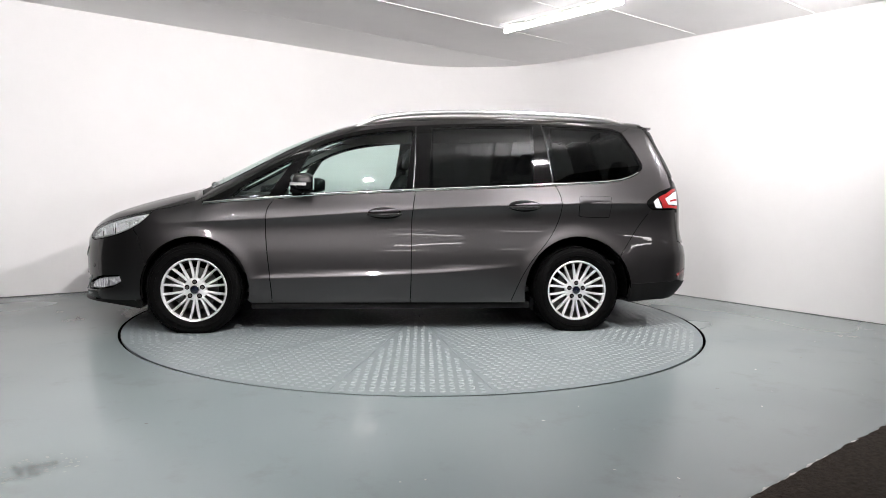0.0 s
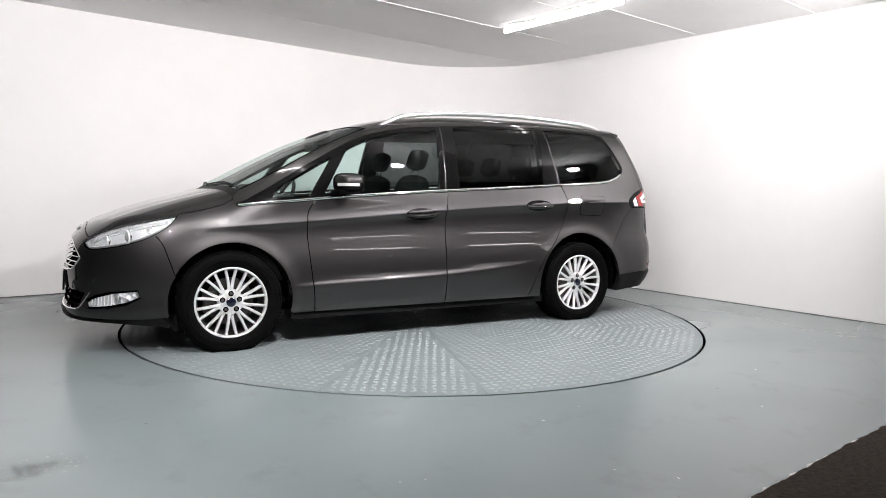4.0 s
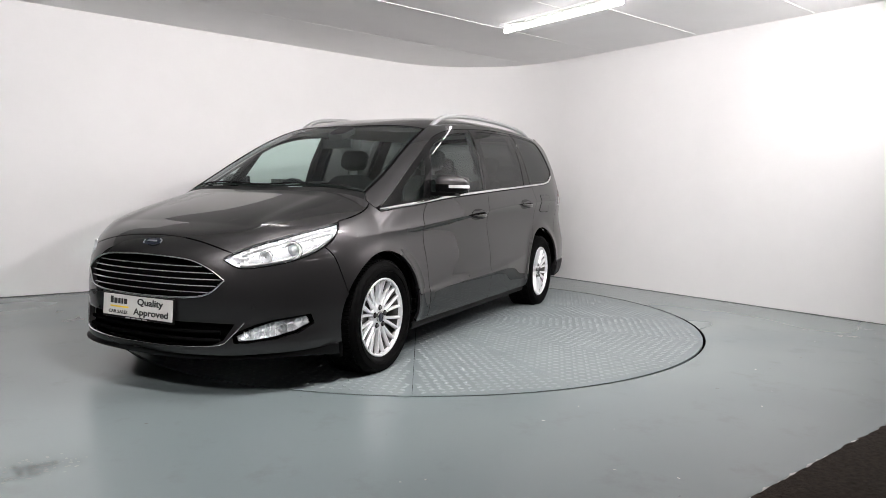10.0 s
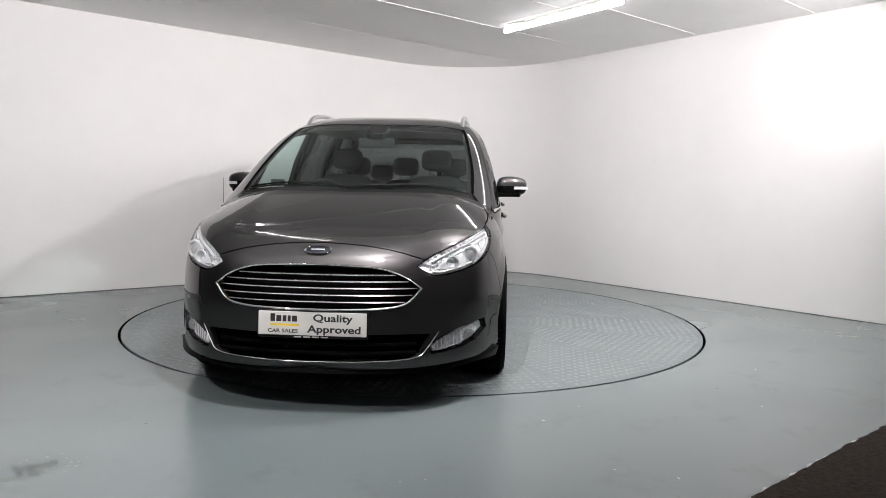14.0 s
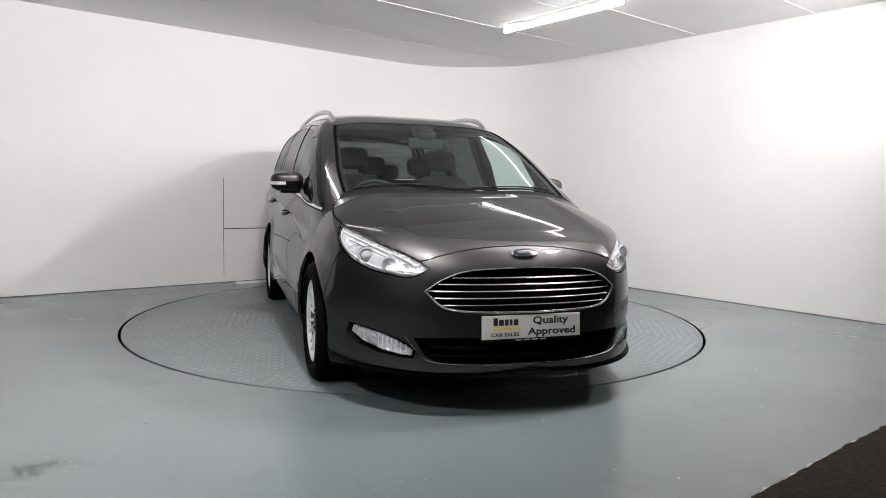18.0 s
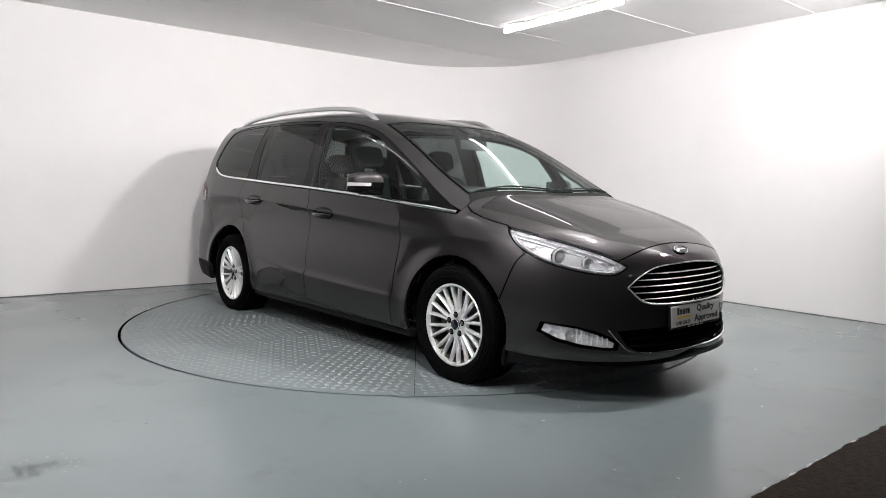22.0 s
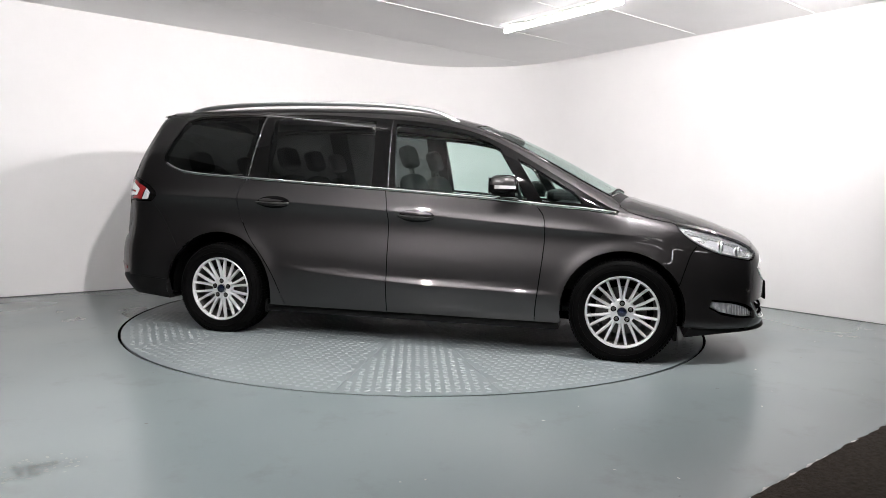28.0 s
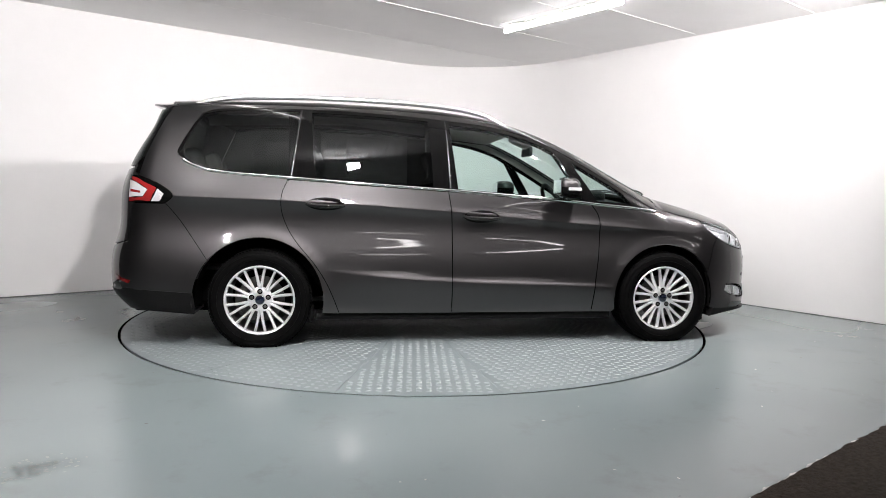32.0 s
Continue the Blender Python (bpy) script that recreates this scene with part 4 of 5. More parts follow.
def glazing():
    """Side windows in their black surround."""
    full = belt_run(1.37, -1.77, 0.006, 60) + DLO_BACK[::-1] + DLO_TOP[::-1]
    quarter_g = [(1.16, belt_z(1.16) + 0.03)] + [(x, dlo_z(x) - 0.035) for x in (1.10, 1.0, 0.9, 0.8, 0.72)] + [(0.90, belt_z(0.90) + 0.022)]
    front_g = belt_run(0.80, -0.10, 0.014) + [(-0.125, 1.30), (-0.15, dlo_z(-0.15) - 0.03)] + dlo_run(-0.15, 0.52, -0.03) + [(0.60, 1.35)]
    rear_g = belt_run(-0.275, -1.065, 0.014) + [(-1.085, 1.30), (-1.10, dlo_z(-1.1) - 0.022)] + dlo_run(-1.10, -0.30, -0.022)
    back_g = belt_run(-1.245, -1.76, 0.014) + [(-1.85, 1.215), (-1.92, 1.258), (-1.938, 1.29), (-1.905, 1.37), (-1.85, 1.475), (-1.805, 1.55)] + dlo_run(-1.72, -1.175, -0.016)
    for nm, mat, shape, lab in (("quarter_glass", GLASS, quarter_g, "clear green-tinted side glass"), ("front_side_glass", GLASS, front_g, "clear green-tinted side glass"),
                                ("rear_side_glass", PRIVACY, rear_g, "dark privacy side glass"), ("rear_quarter_glass", PRIVACY, back_g, "dark privacy side glass")):
        panel(nm, mat, car, "roll", roll_of_side(shape), both=True, lift=-0.006, depth=0.004, inset=-0.004, label=lab)
    panel("window_surround", GLOSSBLACK, car, "roll", roll_of_side(full), holes=[roll_of_side(g) for g in (quarter_g, front_g, rear_g, back_g)], both=True, lift=-0.003, depth=0.03, inset=0.0015,
          label="gloss black window surround and pillars")
    for a, b in (((-0.155, 1.075), (-0.180, 1.56)), ((-1.228, 1.14), (-1.168, 1.60))):
        skin_strip("pillar_trim", DARKTRIM, car, "side", curve([a, b]), 0.012, 0.004)


glazing()

# tail: bumper, hatch, rear glass, lamps
half = convert("side", "tail", TAIL_SEAM[::-1]) + convert("side", "tail", arc(RA[0], RA[1], RA[2], 140, 190, 14)) + [(58, 0.24), (0, 0.235)]
half = [(0, 0.66), (30, 0.66), (42.5, 0.70), (43, 0.948), (52.5, 0.948)] + half
panel("rear_bumper", PAINT, car, "tail", half + [(-u, v) for u, v in half[::-1]], inset=0.002)
panel("rear_lip", BLACK, car, "tail", [(-62, 0.232), (62, 0.232), (62, 0.372), (50, 0.388), (43, 0.398), (0, 0.40), (-43, 0.398), (-50, 0.388), (-62, 0.372)], lift=0.006, depth=0.04, inset=0)
half = [(0, 0.665), (30, 0.665), (42.2, 0.705), (42.2, 1.19), (0, 1.19)]
panel("tailgate", PAINT, car, "tail", half + [(-u, v) for u, v in half[::-1]][1:-1])
half = [(0, 1.195), (30, 1.195), (42.5, 1.20), (45.5, 1.60), (0, 1.615)]
panel("rear_window", PRIVACY, car, "tail", half + [(-u, v) for u, v in half[::-1]][1:-1], depth=0.01, inset=0, label="dark tailgate glass")
for s in (1, -1):
    def lamp_piece(name, mat, parent, shape, lift, label=""):
        return panel(name, mat, parent, "side", shape, mirror=s < 0, lift=lift, depth=0.012, inset=0.001, grid=0.02, label=label)
    lamp = lamp_piece("tail_lamp", GLOSSBLACK, car, LAMP_FRONT + [(-2.262, 1.135), (-2.272, 1.05), (-2.268, 0.955)], 0.0, "red and clear tail lamp in a dark surround")
    lamp_piece("clear_lens", TAILCLEAR, lamp, [(-2.262, 1.098), (-2.215, 1.085), (-2.135, 1.038), (-2.165, 0.992), (-2.265, 0.985)], 0.003)
    lamp_piece("red_lens", REDLENS, lamp, [(-2.245, 1.122), (-2.205, 1.112), (-2.076, 1.048), (-2.118, 0.962), (-2.262, 0.958), (-2.262, 0.984), (-2.162, 0.990), (-2.133, 1.038), (-2.213, 1.086), (-2.245, 1.100)], 0.004)
    lamp_piece("clear_lens", TAILCLEAR, lamp, [(-2.070, 1.044), (-2.028, 1.010), (-2.058, 0.962), (-2.112, 0.962)], 0.003)
    lamp_piece("red_bar", REDLENS, lamp, [(-2.250, 1.040), (-2.180, 1.028), (-2.180, 1.012), (-2.250, 1.020)], 0.006)
    for k in range(3):
        lamp_piece("lens_rib", SATIN, lamp, [(-2.063 + 0.006 * k, 1.030 - 0.020 * k), (-2.040 - 0.002 * k, 1.014 - 0.018 * k), (-2.043 - 0.002 * k, 1.010 - 0.018 * k), (-2.066 + 0.006 * k, 1.025 - 0.020 * k)], 0.005)
    panel("rear_reflector", DARKRED, car, "tail", [(s * 37.5, 0.452), (s * 44.0, 0.428), (s * 44.5, 0.447), (s * 37.5, 0.478)], lift=0.004, depth=0.016, inset=0, grid=0.012, label="small red bumper reflector")
bm = bmesh.new()
span = [(-0.63, -2.06), (-0.58, -2.115), (-0.4, -2.20), (-0.2, -2.245), (0.0, -2.26), (0.2, -2.245), (0.4, -2.20), (0.58, -2.115), (0.63, -2.06)]
rows = []
for y, xb in span:
    zt = float(Z_MID(np.array(-2.02)) - 0.14 * y * y) - 0.004
    rows.append([bm.verts.new(c) for c in ((-1.99, y, zt + 0.004), (xb, y, zt - 0.010), (xb - 0.004, y, zt - 0.024), (-2.02, y, zt - 0.06))])
for a, b in zip(rows, rows[1:]):
    for k in range(4):
        bm.faces.new((a[k], a[(k + 1) % 4], b[(k + 1) % 4], b[k]))
bm.faces.new(rows[0])
bm.faces.new(rows[-1][::-1])
bmesh.ops.recalc_face_normals(bm, faces=bm.faces[:])
smooth(part("roof_spoiler", bm, PAINT, car), 40)

# black inner shell that paints the shut lines' shade, sills, floor pan, wheel houses
low = (arc(FA[0], FA[1], FA[2] + 0.004, 12, 190) + [(1.0, 0.235), (-1.05, 0.235)] + arc(RA[0], RA[1], RA[2] + 0.004, -10, 165) + [(-2.1, 0.30), (-2.2, 0.9), (-2.1, 1.1)]
       + belt_run(-1.77, 1.36, -0.03) + [(1.75, 0.80), (2.0, 0.62), (1.95, 0.3)])
panel("inner_shell", DARK, car, "side", low, both=True, lift=-0.03, depth=0, inset=0)
for s in (1, -1):
    bm = box(bmesh.new(), -1.07, s * 0.79 - 0.09, 0.172, 1.03, s * 0.79 + 0.09, 0.224, 0.02)
    part("sill", bm, BLACK, car)
part("floor_pan", box(bmesh.new(), -2.3, -0.62, 0.20, 2.2, 0.62, 0.26, 0.02), DARK, car)
for cx, cz, r in ARCH:
    for s in (1, -1):
        bm = bmesh.new()
        rows = []
        for k in range(25):
            t = radians(-7 + 194 * k / 24)
            rows.append([bm.verts.new((cx + r * math.cos(t), s * y, cz + r * math.sin(t))) for y in (0.878, 0.62)])
        for a, b in zip(rows, rows[1:]):
            bm.faces.new((a[0], b[0], b[1], a[1]))
        back = [r_[1] for r_ in rows]
        bm.faces.new(back)
        part("wheel_arch_liner", bm, DARK, car)
# mud flaps ahead of the front wheels
for s in (1, -1):
    part("air_deflector", box(bmesh.new(), 1.74, s * 0.74 - 0.10, 0.145, 1.765, s * 0.74 + 0.10, 0.25, 0.006), BLACK, car)
    part("air_deflector", box(bmesh.new(), -1.11, s * 0.74 - 0.10, 0.155, -1.085, s * 0.74 + 0.10, 0.25, 0.006), BLACK, car)


def build_wheel(x, s, face):
    """Tyre, twenty-spoke rim, nuts and cap; s is the car's side."""
    wheel = new("wheel")
    wheel.parent = car
    wheel.matrix_local = Matrix.Translation((x, s * face, 0.318)) @ Matrix.Diagonal((1, s, 1, 1)) if s > 0 else Matrix.Translation((x, -face, 0.318)) @ pose(0, 0, 0, 0, 0, 180)
    wheel["label"] = "silver multi-spoke alloy wheel with a black tyre"
    # tyre: y = 0 is the rim's outer face
    prof = [(0.222, -0.20), (0.235, -0.222), (0.285, -0.232), (0.318, -0.222), (0.328, -0.205), (0.333, -0.17), (0.335, -0.1), (0.333, -0.03), (0.328, 0.004), (0.318, 0.018), (0.300, 0.026), (0.285, 0.028), (0.262, 0.024), (0.240, 0.014), (0.228, 0.004), (0.222, -0.01)]
    bm = bmesh.new()
    lathe(bm, prof, 72)
    bmesh.ops.recalc_face_normals(bm, faces=bm.faces[:])
    for v in bm.verts:
        if v.co.z < -0.3165:
            v.co.z = -0.3165
    smooth(part("tyre", bm, RUBBER, wheel), 50)
    # tread blocks at both shoulders
    bm = bmesh.new()
    for k in range(90):
        t = 2 * math.pi * k / 90
        if abs(t - 1.5 * math.pi) < 0.28:
            continue
        for y0, y1 in ((-0.002, -0.05), (-0.065, -0.10), (-0.115, -0.15), (-0.165, -0.205)):
            m = Matrix.Rotation(-t, 4, "Y") @ Matrix.Translation((0.331, 0, 0))
            box(bm, 0, y1, -0.0085, 0.007, y0, 0.0085, 0, m)
    part("tread", bm, RUBBER, wheel)
    for rr, yy in ((0.272, 0.0275), (0.306, 0.0245)):
        bm = bmesh.new()
        lathe(bm, [(rr - 0.002, yy - 0.003), (rr, yy + 0.0025), (rr + 0.002, yy - 0.003)], 64)
        smooth(part("sidewall_ridge", bm, RUBBER, wheel), 60)
    # rim
    bm = bmesh.new()
    lathe(bm, [(0.231, 0.002), (0.232, 0.010), (0.228, 0.013), (0.220, 0.010), (0.216, 0.002), (0.215, -0.012), (0.226, -0.012)], 72, closed=True)
    rim = smooth(part("rim", bm, ALLOY, wheel, "silver alloy rim"), 40)
    # Barrel in darker metal than the rim: shade behind the spokes, as colour.
    bm = bmesh.new()
    lathe(bm, [(0.215, -0.013), (0.205, -0.03), (0.200, -0.10), (0.205, -0.20), (0.225, -0.205), (0.226, -0.013)], 48, closed=True)
    smooth(part("rim_barrel", bm, STEEL, rim, "inner barrel of the rim, coloured dark for the shade behind the spokes"), 40)
    for k in range(20):
        pair, side = divmod(k, 2)
        t0 = 2 * math.pi * (pair + 0.5) / 10 + (0.065 if side else -0.065)
        t1 = 2 * math.pi * (pair + 0.5) / 10 + (0.155 if side else -0.155)
        bm = bmesh.new()
        rows = []
        for i in range(9):
            q = i / 8
            r = 0.052 + q * 0.166
            t = t0 + (t1 - t0) * q ** 0.8
            wdt = 0.0098 - 0.0003 * q + 0.004 * max(0, 0.25 - q) * 4
            y = -0.018 + 0.020 * q ** 1.3
            c, s_ = math.cos(t), math.sin(t)
            pt = []
            for du, dy in ((-1, -0.022), (-0.85, -0.003), (-0.4, 0.002), (0.4, 0.002), (0.85, -0.003), (1, -0.022)):
                pt.append(bm.verts.new((r * c - du * wdt * s_, y + dy, r * s_ + du * wdt * c)))
            rows.append(pt)
        for a, b in zip(rows, rows[1:]):
            for j in range(5):
                bm.faces.new((a[j], a[j + 1], b[j + 1], b[j]))
        bmesh.ops.recalc_face_normals(bm, faces=bm.faces[:])
        smooth(part("spoke", bm, ALLOY, rim), 45)
    bm = bmesh.new()
    lathe(bm, [(0.085, -0.035), (0.080, -0.020), (0.066, -0.013), (0.034, -0.012), (0.031, -0.016), (0.0005, -0.016)], 40)
    smooth(part("hub", bm, ALLOY, rim), 40)
    bm = bmesh.new()
    lathe(bm, [(0.030, -0.016), (0.029, -0.006), (0.024, -0.003), (0.0005, -0.002)], 32)
    cap = smooth(part("centre_cap", bm, BLUE, rim, "dark blue oval-marked centre cap"), 40)
    bm = bmesh.new()
    lathe(bm, [(0.0305, -0.008), (0.0305, -0.003), (0.027, -0.002), (0.0265, -0.006)], 32)
    smooth(part("cap_ring", bm, CHROME, rim), 40)
    for k in range(5):
        t = 2 * math.pi * k / 5 + math.pi / 2
        c = (0.056 * math.cos(t), 0.056 * math.sin(t))
        m = Matrix.Translation((c[0], 0, c[1]))
        # Black disc on the hub face, painting the shade of a recess.
        bm = bmesh.new()
        lathe(bm, [(0.0175, -0.0105), (0.0165, -0.0112), (0.0155, -0.0115), (0.0005, -0.0115)], 20, m)
        part("nut_recess_shade", bm, DARK, rim)
        bm = bmesh.new()
        lathe(bm, [(0.0105, -0.013), (0.0105, -0.002), (0.008, 0.001), (0.0005, 0.002)], 6, m)
        part("wheel_nut", bm, STEEL, rim)
    bm = bmesh.new()
    lathe(bm, [(0.155, -0.085), (0.155, -0.075), (0.07, -0.075), (0.07, -0.04), (0.0005, -0.04)], 48)
    smooth(part("brake_disc", bm, STEEL, wheel), 40)
    part("brake_caliper", box(bmesh.new(), 0.08, -0.10, -0.07, 0.165, -0.045, 0.07, 0.015), STEEL, wheel)
    return wheel


for x, face in ((1.424, 0.890), (-1.428, 0.910)):
    for s in (1, -1):
        build_wheel(x, s, face)

# roof rails
for s in (1, -1):
    line = curve([(0.27, 0.0), (0.16, 0.036), (0.0, 0.052), (-0.5, 0.056), (-1.2, 0.054), (-1.62, 0.044), (-1.80, 0.024), (-1.88, 0.0)], 0.06)
    p = [(x, s * (0.600 - 0.01 * abs(x + 0.6)), float(z_top(x, 0.6)) - 0.012 + h) for x, h in line]
    bm = tube(bmesh.new(), p, 0.017, 12)
    smooth(part("roof_rail", bm, SATIN, car, "satin silver roof rail"), 50)

# door mirrors
for s in (1, -1):
    arm = box(bmesh.new(), 0.64, s * 0.925 - 0.09, 1.030, 0.74, s * 0.955 + 0.07, 1.062, 0.012)
    mirror = part("door_mirror", arm, GLOSSBLACK, car, "gloss black and dark grey door mirror with a clear indicator")
    bm = bmesh.new()
    bmesh.ops.create_uvsphere(bm, u_segments=28, v_segments=18, radius=1)
    for v in bm.verts:
        c = v.co.copy()
        for i in range(3):
            c[i] = math.copysign(abs(c[i]) ** 0.62, c[i])
        taper = 1 - 0.16 * max(0, c.y)
        x = c.x * 0.095 * taper
        if c.x < 0:
            x *= 0.70
        v.co = Vector((0.645 + x - 0.018 * c.y, s * (0.965 + 0.105 * c.y), 1.105 + c.z * 0.070 * taper))
    upper = bm.copy()
    bmesh.ops.bisect_plane(upper, geom=upper.verts[:] + upper.edges[:] + upper.faces[:], plane_co=(0, 0, 1.108), plane_no=(0, 0, 1), clear_inner=True)
    bmesh.ops.bisect_plane(bm, geom=bm.verts[:] + bm.edges[:] + bm.faces[:], plane_co=(0, 0, 1.108), plane_no=(0, 0, 1), clear_outer=True)
    for b_, mt, nm in ((upper, PAINT, "mirror_cap"), (bm, GLOSSBLACK, "mirror_housing")):
        bmesh.ops.recalc_face_normals(b_, faces=b_.faces[:])
        smooth(part(nm, b_, mt, mirror), 60)
    bm = bmesh.new()
    rows = []
    for k in range(11):
        y = 0.015 + 0.098 * k / 10
        xx = 0.645 + 0.098 * (1 - max(0, (y - 0.02) / 0.10) ** 3 * 0.95) - 0.018 * y / 0.105
        rows.append([bm.verts.new((xx - dx, s * (0.965 + y * 0.985), 1.108 + dz)) for dx, dz in ((0, -0.004), (0.0, -0.024), (0.03, -0.024), (0.03, -0.004))])
    for a, b in zip(rows, rows[1:]):
        for j in range(4):
            bm.faces.new((a[j], a[(j + 1) % 4], b[(j + 1) % 4], b[j]))
    bm.faces.new(rows[0])
    bm.faces.new(rows[-1][::-1])
    bmesh.ops.recalc_face_normals(bm, faces=bm.faces[:])
    part("indicator", bm, CLEARWHITE, mirror, "clear side indicator")
    part("mirror_glass", box(bmesh.new(), 0.574, s * 0.965 - 0.085, 1.055, 0.580, s * 0.965 + 0.085, 1.155, 0.002), CHROME, mirror)

# door handles
for x0, x1, z in ((0.185, -0.065, 0.888), (-0.875, -1.125, 0.958)):
    for s in (1, -1):
        pts = [(x0 + (x1 - x0) * k / 10, z + 0.008 * k / 10 + 0.012 * math.sin(math.pi * k / 10) * 0) for k in range(11)]
        cup = [(x0 + (x1 - x0) * 0.5 + 0.125 * math.cos(t) * 1.0, z + 0.004 + 0.043 * math.sin(t)) for t in np.linspace(0, 2 * math.pi, 28, endpoint=False)]
        h = panel("door_handle", GLOSSBLACK, car, "side", cup, mirror=s < 0, lift=0.0015, depth=0.003, inset=0, grid=0.03, label="gloss black pull handle")
        p = on_skin("side", pts)
        nr = skin_normals(p)
        off = np.array([0.010 + 0.026 * math.sin(math.pi * k / 10) ** 0.5 for k in range(11)])[:, None]
        line = (p + nr * off) * (1, s, 1)
        bm = tube(bmesh.new(), [tuple(q) for q in line], [0.011 + 0.007 * math.sin(math.pi * k / 10) for k in range(11)], 10)
        smooth(part("pull", bm, HANDLE, h, "glossy dark grip"), 50)

# fuel flap on the left flank only
flap = curve([(-1.45, 1.045), (-1.66, 1.045), (-1.682, 1.03), (-1.675, 0.905), (-1.655, 0.885), (-1.455, 0.888), (-1.432, 0.91), (-1.432, 1.03), (-1.45, 1.045)])
panel("fuel_flap", PAINT, car, "side", flap, lift=0.0025, depth=0.004, inset=0.0, grid=0.04)
skin_strip("flap_gap", DARK, car, "side", flap, 0.007, 0.0072, both=False)

# wipers
for y0, y1 in ((0.60, -0.10), (-0.02, -0.66)):
    pts = []
    for k in range(13):
        y = y0 + (y1 - y0) * k / 12
        x = float(np.interp(abs(y), [0, 0.28, 0.55, 0.735], [1.425, 1.405, 1.37, 1.325])) - 0.008 - 0.012 * math.sin(math.pi * k / 12)
        pts.append((x, y, float(z_top(x, y)) + 0.003))
    w = part("wiper", tube(bmesh.new(), pts, 0.0055, 6), BLACK, car)

# number plate with dealer lettering, badge, parking sensors, indicators on the lip
NP = Matrix.Translation((2.3765, 0, 0.433)) @ pose(0, 0, 0, 0, -4, 0)


def text_mesh(body, size, mat, parent, m, name="lettering", align="LEFT", bold=0.0, width=0.0):
    cu = bpy.data.curves.new(name, "FONT")
    cu.body, cu.size, cu.align_x, cu.align_y = body, size, align, "CENTER"
    cu.extrude, cu.offset = 0.0006, bold
    cu.resolution_u = 3
    tmp = bpy.data.objects.new(name, cu)
    me = bpy.data.meshes.new_from_object(tmp)
    bpy.data.objects.remove(tmp)
    me.materials.clear()
    me.materials.append(mat)
    if width:
        xs = [v.co.x for v in me.vertices]
        k = width / (max(xs) - min(xs))
        for v in me.vertices:
            v.co.x = (v.co.x - min(xs)) * k
    ob = new(name, me)
    ob.parent = parent
    ob.matrix_local = m
    return ob


def plate_at(y, z):
    """Lettering faces forwards: its x runs towards the car's left."""
    return NP @ Matrix.Translation((0.0066, y, z)) @ Matrix(((0, 0, 1, 0), (1, 0, 0, 0), (0, 1, 0, 0), (0, 0, 0, 1)))


plate = part("number_plate", box(bmesh.new(), -0.006, -0.256, -0.0555, 0.006, 0.256, 0.0555, 0.004, NP), WHITEPLATE, car, "white dealer plate with black lettering")
part("plate_rim", box(bmesh.new(), -0.010, -0.262, -0.068, 0.0025, 0.262, 0.061, 0.004, NP), BLACK, plate)
text_mesh("Quality", 0.047, BLACKINK, plate, plate_at(0.004, 0.026), bold=0.0012, width=0.187)
text_mesh("Approved", 0.047, BLACKINK, plate, plate_at(-0.024, -0.026), bold=0.0012, width=0.252)
text_mesh("CAR SALES", 0.0235, BLACKINK, plate, plate_at(-0.210, -0.036), bold=0.0005, width=0.143)
x = -0.198
for wdt in (0.022, 0.024, 0.018, 0.014, 0.024):
    part("mark", box(bmesh.new(), 0.0055, x, 0.008, 0.0068, x + wdt, 0.044 if wdt == 0.022 else 0.036, 0, NP), BLACKINK, plate)
    x += wdt + 0.006
part("mark", box(bmesh.new(), 0.0055, -0.198, -0.012, 0.0068, -0.060, -0.003, 0, NP), YELLOWINK, plate)
for k in range(4):
    part("mark", box(bmesh.new(), 0.002, -0.085 + 0.042 * k, -0.0655, 0.0032, -0.052 + 0.042 * k, -0.0595, 0, NP), GREYINK, plate)


q = on_skin("nose", [(0, 0.765)])
nr = Vector(skin_normals(q)[0])
m = Matrix.Translation(q[0]) @ nr.to_track_quat("Y", "Z").to_matrix().to_4x4() @ Matrix.Diagonal((1, 1, 0.42, 1))
bm = bmesh.new()
lathe(bm, [(0.068, -0.004), (0.068, 0.006), (0.062, 0.009), (0.058, 0.007)], 40, m)
badge = smooth(part("badge", bm, CHROME, car, "chrome oval badge with a dark blue field"), 40)
bm = bmesh.new()
lathe(bm, [(0.059, 0.006), (0.030, 0.008), (0.0005, 0.009)], 40, m)
smooth(part("badge_field", bm, BLUE, badge), 40)
part("mark", box(bmesh.new(), -0.034, 0.007, -0.016, 0.034, 0.0105, 0.016, 0.003, m), CHROME, badge)
for ang, z in ((14, 0.42), (-14, 0.42), (36, 0.465), (-36, 0.465)):
    q = on_skin("nose", [(ang, z)])
    nr = Vector(skin_normals(q)[0])
    bm = bmesh.new()
    lathe(bm, [(0.013, -0.002), (0.013, 0.0015), (0.011, 0.002), (0.0105, 0.0005), (0.0005, 0.001)], 20, Matrix.Translation(q[0]) @ nr.to_track_quat("Y", "Z").to_matrix().to_4x4())
    part("parking_sensor", bm, PAINT, car)


# ---- the car's inside ----
def cushion(bm, sx, sy, sz, m, power=0.45):
    """A soft rounded block."""
    r = bmesh.ops.create_uvsphere(bm, u_segments=20, v_segments=12, radius=1)
    for v in r["verts"]:
        c = v.co
        v.co = m @ Vector([math.copysign(abs(c[i]) ** power, c[i]) * (sx, sy, sz)[i] for i in range(3)])
    return bm


